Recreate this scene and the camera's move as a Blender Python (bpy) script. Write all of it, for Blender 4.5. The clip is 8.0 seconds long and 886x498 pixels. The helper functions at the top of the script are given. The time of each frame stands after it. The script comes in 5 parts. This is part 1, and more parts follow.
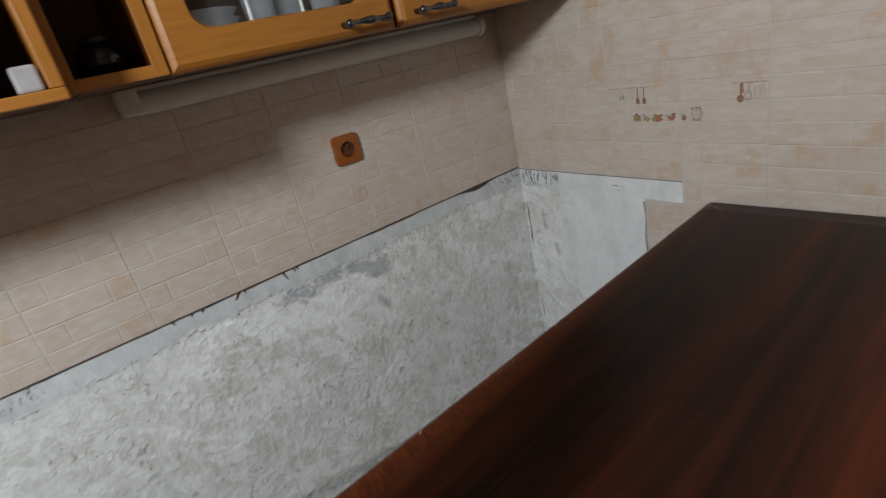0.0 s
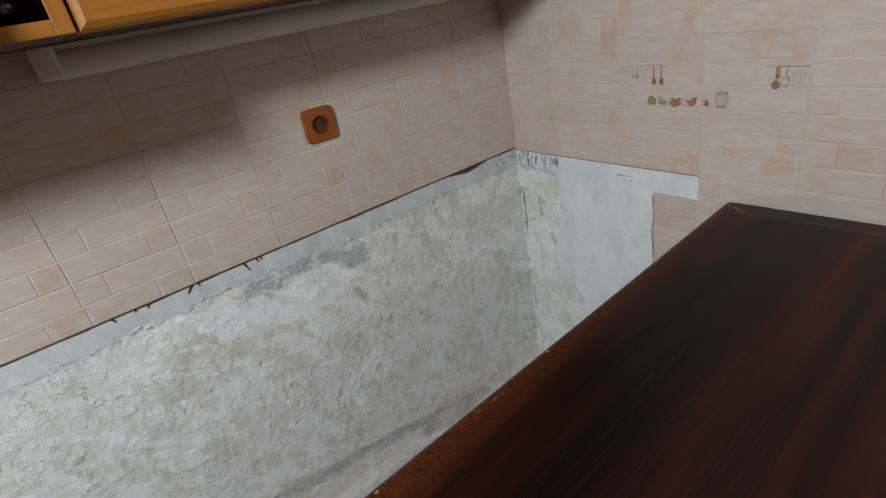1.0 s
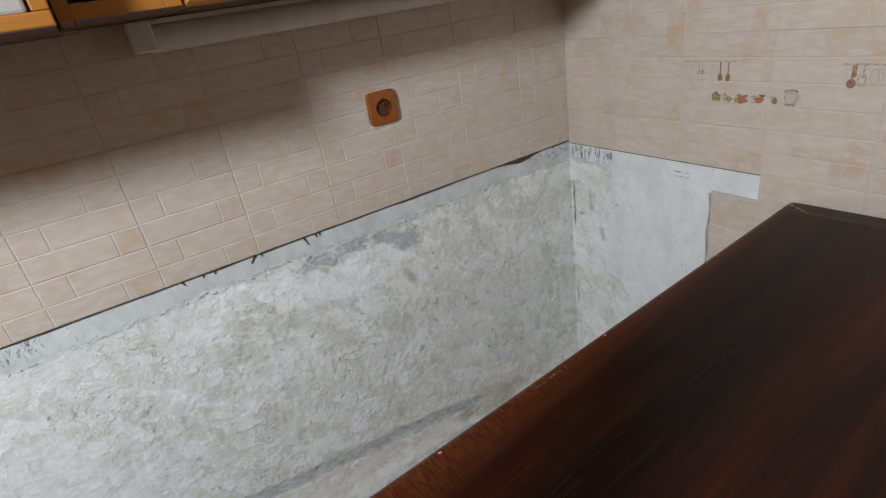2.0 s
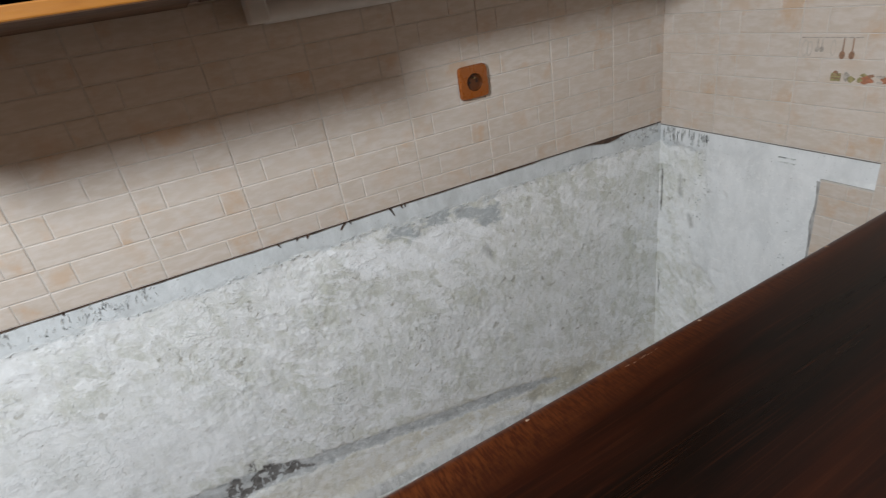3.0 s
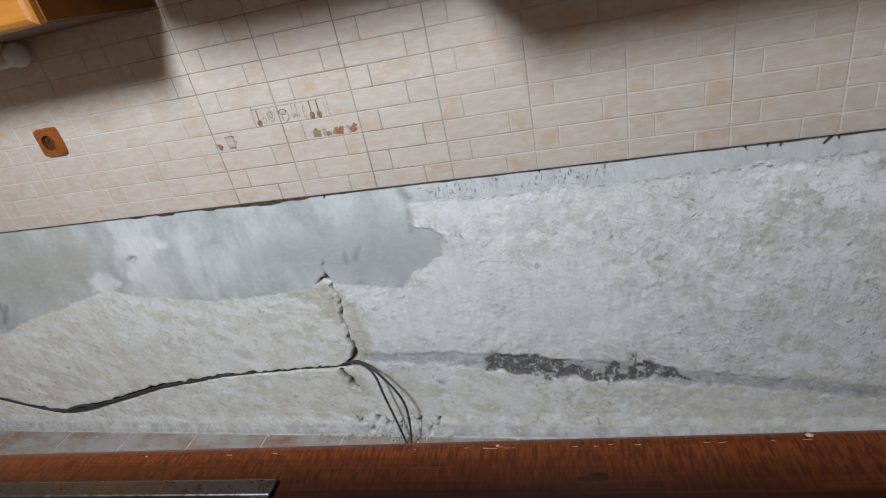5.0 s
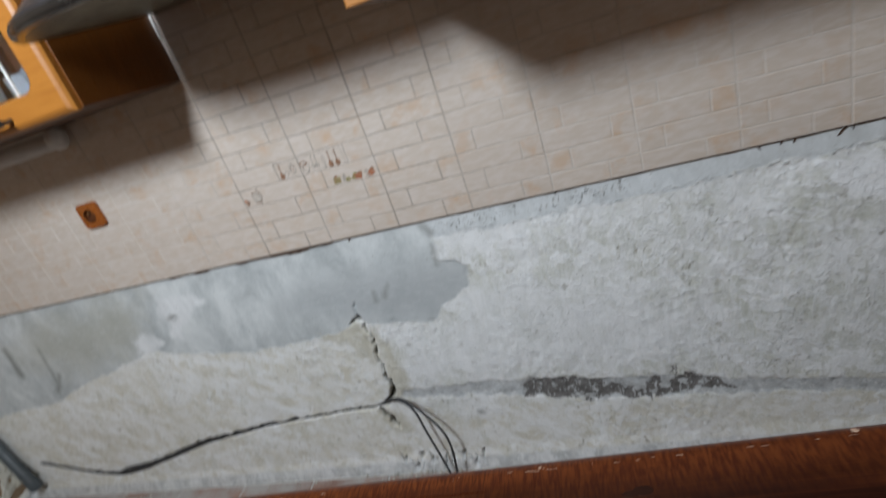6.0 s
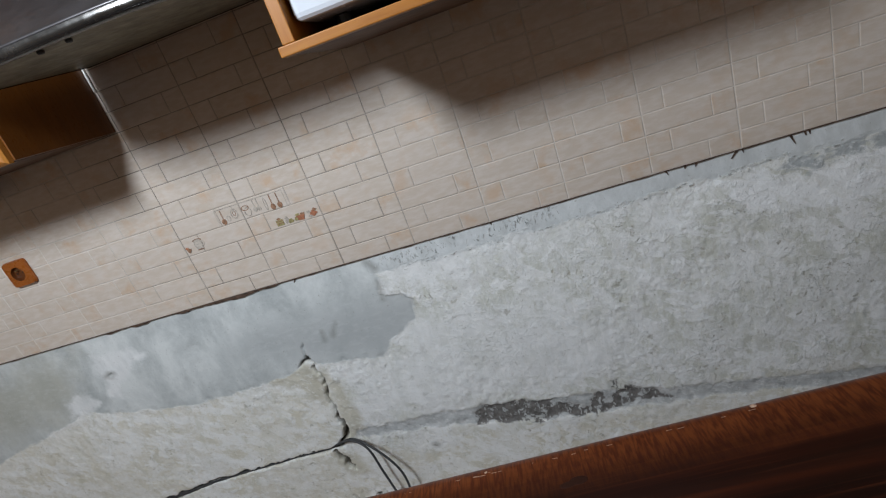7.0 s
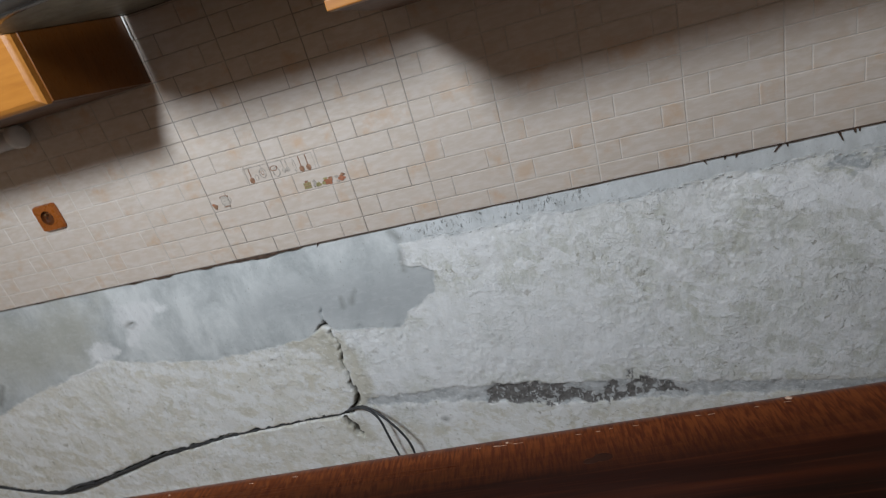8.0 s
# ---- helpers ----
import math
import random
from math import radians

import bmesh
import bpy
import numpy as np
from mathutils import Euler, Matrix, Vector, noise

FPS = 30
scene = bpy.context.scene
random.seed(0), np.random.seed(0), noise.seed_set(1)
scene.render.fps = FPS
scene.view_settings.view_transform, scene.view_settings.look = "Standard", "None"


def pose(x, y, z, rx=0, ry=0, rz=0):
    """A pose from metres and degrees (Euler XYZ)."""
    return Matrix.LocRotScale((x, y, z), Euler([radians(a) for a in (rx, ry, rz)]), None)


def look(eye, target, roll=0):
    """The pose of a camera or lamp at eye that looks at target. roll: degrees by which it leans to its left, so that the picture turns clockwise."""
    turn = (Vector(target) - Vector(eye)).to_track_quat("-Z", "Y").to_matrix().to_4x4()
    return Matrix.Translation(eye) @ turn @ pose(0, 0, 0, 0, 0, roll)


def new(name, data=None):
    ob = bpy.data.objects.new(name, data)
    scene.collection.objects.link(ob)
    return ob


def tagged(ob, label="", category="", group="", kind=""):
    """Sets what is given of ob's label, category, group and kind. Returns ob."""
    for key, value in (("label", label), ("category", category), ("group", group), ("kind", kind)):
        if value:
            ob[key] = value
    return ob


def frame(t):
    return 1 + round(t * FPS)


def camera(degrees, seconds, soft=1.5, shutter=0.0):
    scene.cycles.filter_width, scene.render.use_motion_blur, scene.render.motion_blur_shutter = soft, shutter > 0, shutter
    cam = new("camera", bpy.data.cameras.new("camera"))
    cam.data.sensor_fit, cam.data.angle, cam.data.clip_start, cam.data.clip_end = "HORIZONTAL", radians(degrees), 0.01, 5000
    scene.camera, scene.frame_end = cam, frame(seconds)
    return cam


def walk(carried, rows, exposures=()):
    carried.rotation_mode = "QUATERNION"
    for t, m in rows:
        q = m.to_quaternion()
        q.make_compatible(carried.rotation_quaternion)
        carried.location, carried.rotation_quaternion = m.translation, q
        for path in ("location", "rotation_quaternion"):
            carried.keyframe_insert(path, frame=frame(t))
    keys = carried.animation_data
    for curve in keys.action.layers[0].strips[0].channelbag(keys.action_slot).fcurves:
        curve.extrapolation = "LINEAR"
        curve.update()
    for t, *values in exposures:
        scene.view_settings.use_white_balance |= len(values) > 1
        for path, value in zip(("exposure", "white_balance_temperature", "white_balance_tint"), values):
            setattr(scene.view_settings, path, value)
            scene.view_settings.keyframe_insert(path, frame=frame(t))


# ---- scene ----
cam = camera(80.8, 8.0, soft=1.15, shutter=0.4)
PATH = [
    (0, (-0.245, -1.267, 1.34), (0.787, 0.275, 0.593), -13.0),
    (0.2, (-0.185, -1.21, 1.348), (0.848, 0.326, 0.592), -12.8),
    (0.5, (-0.13, -1.173, 1.347), (0.895, 0.349, 0.55), -11.6),
    (0.7, (-0.118, -1.157, 1.337), (0.886, 0.346, 0.481), -10.8),
    (1, (-0.119, -1.156, 1.336), (0.875, 0.346, 0.468), -11.1),
    (1.2, (-0.135, -1.162, 1.334), (0.825, 0.363, 0.466), -11.3),
    (2.3, (-0.195, -1.148, 1.329), (0.663, 0.441, 0.469), -8.9),
    (2.5, (-0.206, -1.146, 1.328), (0.587, 0.474, 0.464), -9.5),
    (3, (-0.228, -1.145, 1.326), (0.431, 0.523, 0.441), -9.9),
    (3.2, (-0.239, -1.145, 1.319), (0.361, 0.543, 0.429), -9.9),
    (3.5, (-0.267, -1.142, 1.309), (0.144, 0.6, 0.414), -11.6),
    (3.7, (-0.321, -1.134, 1.319), (-0.117, 0.634, 0.407), -12.5),
    (4, (-0.403, -1.142, 1.299), (-0.52, 0.648, 0.413), -12.6),
    (4.2, (-0.45, -1.154, 1.311), (-0.74, 0.611, 0.416), -12.7),
    (4.5, (-0.482, -1.158, 1.29), (-0.939, 0.576, 0.405), -12.4),
    (4.7, (-0.502, -1.161, 1.297), (-0.992, 0.555, 0.393), -11.6),
    (5.8, (-0.526, -1.165, 1.311), (-1.142, 0.527, 0.442), -18.0),
    (6, (-0.504, -1.182, 1.314), (-1.103, 0.561, 0.537), -19.2),
    (6.2, (-0.485, -1.208, 1.338), (-1.015, 0.614, 0.705), -21.1),
    (6.5, (-0.481, -1.236, 1.331), (-0.962, 0.608, 0.722), -21.5),
    (6.7, (-0.483, -1.23, 1.318), (-0.886, 0.614, 0.655), -21.2),
    (7, (-0.484, -1.235, 1.307), (-0.86, 0.603, 0.611), -20.0),
    (7.2, (-0.495, -1.241, 1.307), (-0.915, 0.587, 0.614), -19.0),
    (7.5, (-0.501, -1.245, 1.305), (-0.938, 0.578, 0.607), -19.4),
    (8, (-0.517, -1.236, 1.292), (-0.96, 0.569, 0.552), -16.5),
]
walk(cam, [(t, look(eye, target, roll)) for t, eye, target, roll in PATH], [
    (0, 0.06, 6500, 10), (0.5, 0.14, 6500, 10), (1.0, 0.24, 6490, 10), (2.5, 0.46, 6450, 10), (3.0, 0.46, 6430, 10), (3.5, 0.42, 6400, 10),
    (4.5, 0.28, 6270, 10), (6.0, -0.03, 6250, 10), (7.0, -0.11, 6250, 10), (8.0, -0.08, 6250, 10)])

# ---- light and exposure ----
world = bpy.data.worlds.new("room_dark")
world.use_nodes = True
world.node_tree.nodes["Background"].inputs["Color"].default_value = (0.6, 0.7, 0.9, 1)
world.node_tree.nodes["Background"].inputs["Strength"].default_value = 0.05
scene.world = world


def lamp(name, kind, place, power, colour, size):
    data = bpy.data.lights.new(name, kind)
    data.energy, data.color = power, colour
    if kind == "POINT":
        data.shadow_soft_size = size
    ob = new(name, data)
    ob.matrix_world = place
    return ob


lamp("ceiling_lamp_light", "POINT", pose(-1.28, -1.42, 2.01), 120, (0.868, 0.94, 1.0), 0.15)

# ---- materials ----


class Nodes:
    """A small helper to wire up one node material."""

    def __init__(self, name, rough=0.5, metal=0.0, spec=0.5):
        self.mat = bpy.data.materials.new(name)
        self.mat.use_nodes = True
        self.tree = self.mat.node_tree
        self.bsdf = self.tree.nodes["Principled BSDF"]
        self.put(self.bsdf, Roughness=rough, Metallic=metal)
        self.bsdf.inputs["Specular IOR Level"].default_value = spec
        self.coord = self.tree.nodes.new("ShaderNodeTexCoord")
        self.geo = self.tree.nodes.new("ShaderNodeNewGeometry")
        self.world_pos = self.geo.outputs["Position"]

    def put(self, node, **values):
        for key, value in values.items():
            socket = node.inputs[key]
            if isinstance(value, bpy.types.NodeSocket):
                self.tree.links.new(value, socket)
            elif isinstance(value, tuple) and len(value) == 3 and socket.type == "RGBA":
                socket.default_value = (*value, 1)
            else:
                socket.default_value = value
        return node

    def noise(self, scale, detail=4, rough=0.55, stretch=(1, 1, 1), vector=None, warp=0.0):
        m = self.tree.nodes.new("ShaderNodeMapping")
        self.put(m, Vector=vector or self.world_pos, Scale=stretch)
        n = self.tree.nodes.new("ShaderNodeTexNoise")
        self.put(n, Vector=m.outputs[0], Scale=scale, Detail=detail, Roughness=rough, Distortion=warp)
        return n.outputs[0]

    def ramp(self, value, *stops):
        n = self.tree.nodes.new("ShaderNodeValToRGB")
        el = n.color_ramp.elements
        while len(el) < len(stops):
            el.new(0.5)
        for e, (p, c) in zip(el, stops):
            e.position = p
            e.color = (*c, 1) if isinstance(c, tuple) else (c, c, c, 1)
        self.put(n, Fac=value)
        return n.outputs[0]

    def mix(self, fac, a, b, blend="MIX"):
        n = self.tree.nodes.new("ShaderNodeMix")
        n.data_type, n.blend_type = "RGBA", blend
        ins = [s for s in n.inputs if s.type == "RGBA"]
        for s, v in zip(ins, (a, b)):
            if isinstance(v, bpy.types.NodeSocket):
                self.tree.links.new(v, s)
            else:
                s.default_value = (*v, 1)
        self.put(n, Factor=fac) if not isinstance(fac, bpy.types.NodeSocket) else self.tree.links.new(fac, n.inputs[0])
        return [s for s in n.outputs if s.type == "RGBA"][0]

    def math(self, op, a, b=0.0, c=0.0):
        n = self.tree.nodes.new("ShaderNodeMath")
        n.operation = op
        for s, v in zip(n.inputs, (a, b, c)):
            if isinstance(v, bpy.types.NodeSocket):
                self.tree.links.new(v, s)
            else:
                s.default_value = v
        return n.outputs[0]

    def attr(self, name):
        n = self.tree.nodes.new("ShaderNodeAttribute")
        n.attribute_name = name
        return n.outputs["Fac"]

    def edge(self, field, wobble, amount, width):
        """A crisp, ragged 0 to 1 mask from a signed distance in metres."""
        v = self.math("ADD", field, self.math("MULTIPLY", self.math("SUBTRACT", wobble, 0.5), amount))
        n = self.tree.nodes.new("ShaderNodeMapRange")
        self.put(n, Value=v)
        n.inputs["From Min"].default_value = -width
        n.inputs["From Max"].default_value = width
        return n.outputs[0]

    def bump(self, height, strength, distance):
        n = self.tree.nodes.new("ShaderNodeBump")
        self.put(n, Height=height, Strength=strength, Distance=distance)
        self.tree.links.new(n.outputs[0], self.bsdf.inputs["Normal"])

    def colour(self, value):
        self.put(self.bsdf, **{"Base Color": value})
        return self


def plain(name, colour, rough=0.5, metal=0.0, vary=0.15, scale=30, spec=0.5):
    n = Nodes(name, rough, metal, spec)
    dark = tuple(c * (1 - vary) for c in colour)
    light = tuple(min(1, c * (1 + vary)) for c in colour)
    v = n.noise(scale)
    n.colour(n.ramp(v, (0.35, dark), (0.65, light)))
    n.put(n.bsdf, Roughness=n.ramp(n.noise(scale * 3), (0.3, max(0.02, rough - 0.06)), (0.7, min(1, rough + 0.08))))
    return n.mat


def wood(name, light, mid, dark, stretch, rough=0.38, spec=0.45):
    n = Nodes(name, rough, 0.0, spec)
    a = n.noise(9, 6, 0.6, stretch, warp=0.4)
    b = n.noise(60, 3, 0.6, stretch)
    c = n.ramp(a, (0.3, dark), (0.5, mid), (0.72, light))
    c = n.mix(n.math("MULTIPLY", n.ramp(b, (0.45, 0.0), (0.7, 1.0)), 0.25), c, dark)
    n.colour(c)
    n.put(n.bsdf, Roughness=n.ramp(b, (0.3, rough - 0.05), (0.7, rough + 0.1)))
    n.bump(b, 0.08, 0.001)
    return n.mat


OAK_X = wood("honey_wood_along", (0.395, 0.160, 0.025), (0.358, 0.138, 0.020), (0.308, 0.112, 0.015), (1.2, 14, 14))
OAK_Z = wood("honey_wood_upright", (0.395, 0.160, 0.025), (0.358, 0.138, 0.020), (0.308, 0.112, 0.015), (14, 14, 1.2))
# Darker copy of the honey wood: the side panels' shade sits in its colour
OAK_SHADED = wood("honey_wood_shaded_side", (0.150, 0.050, 0.007), (0.128, 0.041, 0.0055), (0.10, 0.031, 0.004), (10, 10, 1.0), 0.3)
PEWTER = plain("aged_pewter", (0.11, 0.105, 0.11), 0.32, 0.9, 0.3, 80)
STEEL = plain("hood_steel", (0.072, 0.068, 0.071), 0.40, 0.75, 0.04, 12)
STEEL_DARK = plain("hood_steel_rim", (0.11, 0.105, 0.10), 0.22, 0.9, 0.1, 20)
FILTER = plain("greasy_filter", (0.24, 0.215, 0.155), 0.45, 0.6, 0.3, 25)
BLACK = plain("black_plastic", (0.012, 0.012, 0.013), 0.4)
WHITE_ENAMEL = plain("white_enamel", (0.60, 0.635, 0.69), 0.22, 0.0, 0.02, 8)
GREY_PLASTIC = plain("lamp_grey_plastic", (0.64, 0.615, 0.58), 0.45, 0.0, 0.06, 20)
CERAMIC = plain("white_ceramic", (0.55, 0.58, 0.62), 0.15, 0.0, 0.03, 10)
PAPER = plain("white_card", (0.34, 0.33, 0.33), 0.8, 0.0, 0.08, 30)
# Inner boards and undersides; the dark tone carries the shade below the units
INNER_SHADED = plain("cabinet_inner_shaded_board", (0.10, 0.04, 0.012), 0.6, 0.0, 0.2, 10)
SOCKET = plain("brown_bakelite", (0.27, 0.075, 0.012), 0.28, 0.0, 0.1, 30)
SOCKET_DARK = plain("dark_brown_bakelite", (0.10, 0.03, 0.008), 0.35, 0.0, 0.2, 30)
BRASS = plain("brass_pin", (0.55, 0.42, 0.22), 0.35, 1.0)
CABLE = plain("grey_black_cable", (0.045, 0.046, 0.048), 0.55, 0.0, 0.3, 60)
PIPE = plain("grey_drain_pipe", (0.066, 0.077, 0.083), 0.45, 0.0, 0.15, 15)
WALL_PAINT = plain("room_wall_paint", (0.24, 0.165, 0.10), 0.85, 0.0, 0.05, 3)
CEILING_PAINT = plain("ceiling_paint", (0.13, 0.10, 0.075), 0.9, 0.0, 0.03, 3)
HOB_GLASS = plain("black_hob_glass", (0.012, 0.012, 0.013), 0.08, 0.0, 0.1, 20)
HOB_FRAME = plain("brushed_hob_frame", (0.16, 0.16, 0.165), 0.3, 1.0, 0.1, 40)
MUNTIN = plain("white_glazing_bar", (0.7, 0.69, 0.66), 0.4)
BOTTLE = plain("black_bottle_glass", (0.006, 0.006, 0.008), 0.06)
PRINT_BROWN = plain("print_brown", (0.28, 0.155, 0.095), 0.4, 0.0, 0.3, 150)
PRINT_GREY = plain("print_grey", (0.42, 0.37, 0.32), 0.4, 0.0, 0.3, 150)
PRINT_RED = plain("print_red", (0.38, 0.155, 0.085), 0.4, 0.0, 0.3, 150)
PRINT_GREEN = plain("print_green", (0.30, 0.26, 0.12), 0.4, 0.0, 0.3, 150)
PRINT_PALE = plain("print_pale", (0.52, 0.46, 0.40), 0.4, 0.0, 0.05, 80)
GLUE = plain("old_brown_glue", (0.075, 0.045, 0.03), 0.85, 0.0, 0.5, 90)
GLUE_GREY = plain("tile_glue_ridges", (0.52, 0.53, 0.52), 0.9, 0.0, 0.4, 90)


def clear_glass():
    n = Nodes("clear_glass", 0.02)
    n.put(n.bsdf, **{"Transmission Weight": 1.0, "IOR": 1.45, "Base Color": (0.93, 0.96, 0.97)})
    return n.mat


GLASS = clear_glass()


def tile_material():
    n = Nodes("brick_relief_tile", 0.35, 0.0, 0.55)
    island = n.geo.outputs["Random Per Island"]
    info = n.tree.nodes.new("ShaderNodeObjectInfo").outputs["Random"]
    streak = n.noise(26, 5, 0.6, (1, 1, 3.2))
    cloud = n.noise(15, 5, 0.62)
    base = n.mix(island, (0.592, 0.508, 0.430), (0.560, 0.472, 0.390))
    base = n.mix(n.ramp(streak, (0.42, 0.0), (0.62, 0.55)), base, (0.685, 0.618, 0.570))
    peach = n.math("MULTIPLY", n.ramp(cloud, (0.515, 0.0), (0.66, 0.9)), n.ramp(island, (0.2, 0.35), (0.8, 1.0)))
    base = n.mix(peach, base, (0.565, 0.395, 0.265))
    base = n.mix(n.math("MULTIPLY", info, 0.14), base, (0.47, 0.40, 0.35))
    n.colour(base)
    n.put(n.bsdf, Roughness=n.ramp(cloud, (0.3, 0.28), (0.7, 0.45)))
    n.bump(n.noise(55, 4, 0.6, (1, 1, 2)), 0.12, 0.002)
    return n.mat


def joint_material(name, clean, dirty, rough):
    """Joint colour: pale, with cooking grease worked in behind the hood."""
    n = Nodes(name, rough)
    sep = n.tree.nodes.new("ShaderNodeSeparateXYZ")
    n.put(sep, Vector=n.world_pos)
    along = n.math("MULTIPLY_ADD", sep.outputs["X"], 0.4, 0.9)
    grease = n.ramp(along, (0.24, 0.15), (0.33, 0.9), (0.55, 0.85), (0.66, 0.22))
    grime = n.math("MULTIPLY", grease, n.ramp(n.noise(6, 5, 0.7), (0.35, 0.55), (0.6, 1.0)))
    c = n.ramp(n.noise(9, 5, 0.7), (0.35, tuple(v * 0.88 for v in clean)), (0.65, clean))
    n.colour(n.mix(grime, c, dirty))
    return n.mat


GROOVE = joint_material("tile_groove", (0.72, 0.665, 0.605), (0.25, 0.205, 0.165), 0.6)


def plaster_material():
    n = Nodes("stripped_plaster", 0.92, 0.0, 0.25)
    big = n.noise(3.2, 5, 0.6)
    mid = n.noise(12, 8, 0.72)
    smear = n.noise(11, 9, 0.74, (1.5, 1, 0.85), warp=0.25)
    fine = n.noise(70, 8, 0.75)
    speck = n.noise(160, 3, 0.6)
    tan_zone = n.edge(n.attr("sd_tan"), big, 0.25, 0.05)
    # rough coat: pale beige grey under thin whitish smears, brushed in two directions
    turned = n.tree.nodes.new("ShaderNodeMapping")
    n.put(turned, Vector=n.world_pos, Rotation=(0.0, -0.55, 0.0))
    stroke = n.noise(13, 9, 0.68, (0.7, 1, 1.5), vector=turned.outputs[0], warp=0.4)
    drip = n.noise(15, 9, 0.7, (1.7, 1, 0.5), warp=0.4)
    c = n.ramp(n.noise(6, 9, 0.68), (0.36, (0.585, 0.588, 0.515)), (0.5, (0.685, 0.690, 0.640)), (0.62, (0.785, 0.785, 0.77)))
    tan = n.ramp(mid, (0.34, (0.61, 0.575, 0.475)), (0.5, (0.68, 0.65, 0.56)), (0.64, (0.75, 0.73, 0.66)))
    c = n.mix(tan_zone, c, tan)
    c = n.mix(n.math("MULTIPLY", tan_zone, n.ramp(n.noise(9, 7, 0.65, (0.8, 1, 1.2)), (0.5, 0.0), (0.58, 0.75))), c, (0.79, 0.785, 0.755))
    wash = n.math("MULTIPLY", n.ramp(drip, (0.46, 0.0), (0.56, 0.65)), n.math("MULTIPLY_ADD", tan_zone, -0.6, 1.0))
    c = n.mix(wash, c, (0.80, 0.805, 0.795))
    brushed = n.math("MULTIPLY", n.ramp(stroke, (0.49, 0.0), (0.53, 0.95)), n.math("MULTIPLY", n.ramp(big, (0.38, 0.4), (0.54, 1.0)), n.math("MULTIPLY_ADD", tan_zone, -0.25, 1.0)))
    c = n.mix(n.math("MULTIPLY", brushed, 0.88), c, n.ramp(fine, (0.3, (0.84, 0.845, 0.84)), (0.7, (0.92, 0.925, 0.92))))
    # scabs of old adhesive, crisp at their edges, and small craters
    scab = n.math("MULTIPLY", n.ramp(n.noise(22, 8, 0.62, (0.9, 1, 1.1), warp=0.4), (0.53, 0.0), (0.565, 1.0)), n.ramp(n.noise(4.5, 4, 0.6), (0.40, 0.15), (0.58, 1.0)))
    crater = n.math("MULTIPLY", n.ramp(n.noise(50, 6, 0.62, (1.0, 1, 0.9), warp=0.5), (0.335, 1.0), (0.385, 0.0)), n.ramp(n.noise(5.5, 4, 0.6), (0.42, 0.2), (0.56, 1.0)))
    c = n.mix(n.math("MULTIPLY", scab, 0.65), c, (0.87, 0.88, 0.87))
    c = n.mix(n.ramp(n.noise(19, 9, 0.75, (1.3, 1, 0.8)), (0.54, 0.0), (0.60, 0.42)), c, (0.56, 0.555, 0.465))
    c = n.mix(n.ramp(n.noise(42, 9, 0.78), (0.57, 0.0), (0.64, 0.35)), c, (0.50, 0.48, 0.41))
    c = n.mix(n.math("MULTIPLY", crater, 0.75), c, (0.40, 0.375, 0.31))
    white = n.edge(n.attr("sd_white"), mid, 0.26, 0.05)
    c = n.mix(n.math("MULTIPLY", white, 0.62), c, n.ramp(drip, (0.36, (0.73, 0.74, 0.74)), (0.6, (0.85, 0.855, 0.85))))
    earth = n.edge(n.attr("sd_earth"), n.noise(16, 7, 0.7), 0.10, 0.012)
    c = n.mix(n.math("MULTIPLY", earth, 0.85), c, n.ramp(mid, (0.38, (0.47, 0.445, 0.36)), (0.6, (0.62, 0.59, 0.49))))
    # grey cement skim and strip
    cloud = n.noise(5.5, 9, 0.7, (1.25, 1, 0.85), warp=0.3)
    grey = n.ramp(cloud, (0.37, (0.425, 0.45, 0.45)), (0.5, (0.55, 0.575, 0.572)), (0.62, (0.69, 0.712, 0.705)))
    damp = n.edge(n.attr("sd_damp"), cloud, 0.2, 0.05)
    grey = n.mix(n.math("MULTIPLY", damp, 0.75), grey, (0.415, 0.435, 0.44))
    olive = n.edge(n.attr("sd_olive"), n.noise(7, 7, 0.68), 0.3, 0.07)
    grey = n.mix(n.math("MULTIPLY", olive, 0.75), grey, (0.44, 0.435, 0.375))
    skim = n.edge(n.attr("sd_skim"), n.noise(22, 8, 0.7, (0.8, 1, 1.2)), 0.04, 0.004)
    grey = n.mix(n.ramp(n.noise(60, 6, 0.7, (0.5, 1, 1.2)), (0.5, 0.0), (0.68, 0.3)), grey, (0.66, 0.68, 0.68))
    c = n.mix(skim, c, grey)
    strip_c = n.ramp(smear, (0.38, (0.53, 0.55, 0.55)), (0.5, (0.61, 0.635, 0.64)), (0.62, (0.70, 0.725, 0.735)))
    strip = n.edge(n.attr("sd_strip"), n.noise(20, 7, 0.7, (0.5, 1, 1.4)), 0.085, 0.006)
    c = n.mix(n.math("MULTIPLY", strip, 0.9), c, strip_c)
    blot = n.edge(n.attr("sd_blot"), n.noise(17, 7, 0.7, (0.7, 1, 1.3)), 0.13, 0.006)
    c = n.mix(blot, c, n.ramp(mid, (0.35, (0.414, 0.437, 0.443)), (0.7, (0.540, 0.564, 0.564))))
    wpatch = n.edge(n.attr("sd_wpatch"), n.noise(18, 7, 0.72), 0.08, 0.010)
    c = n.mix(n.math("MULTIPLY", wpatch, n.ramp(mid, (0.4, 0.8), (0.6, 1.0))), c, n.ramp(drip, (0.36, (0.69, 0.70, 0.70)), (0.6, (0.81, 0.82, 0.82))))
    swipe = n.edge(n.attr("sd_swipe"), n.noise(18, 7, 0.72, (0.6, 1, 1.5), vector=turned.outputs[0]), 0.12, 0.006)
    c = n.mix(n.math("MULTIPLY", swipe, n.ramp(stroke, (0.42, 0.35), (0.49, 1.0))), c, n.ramp(drip, (0.36, (0.84, 0.85, 0.85)), (0.6, (0.92, 0.93, 0.93))))
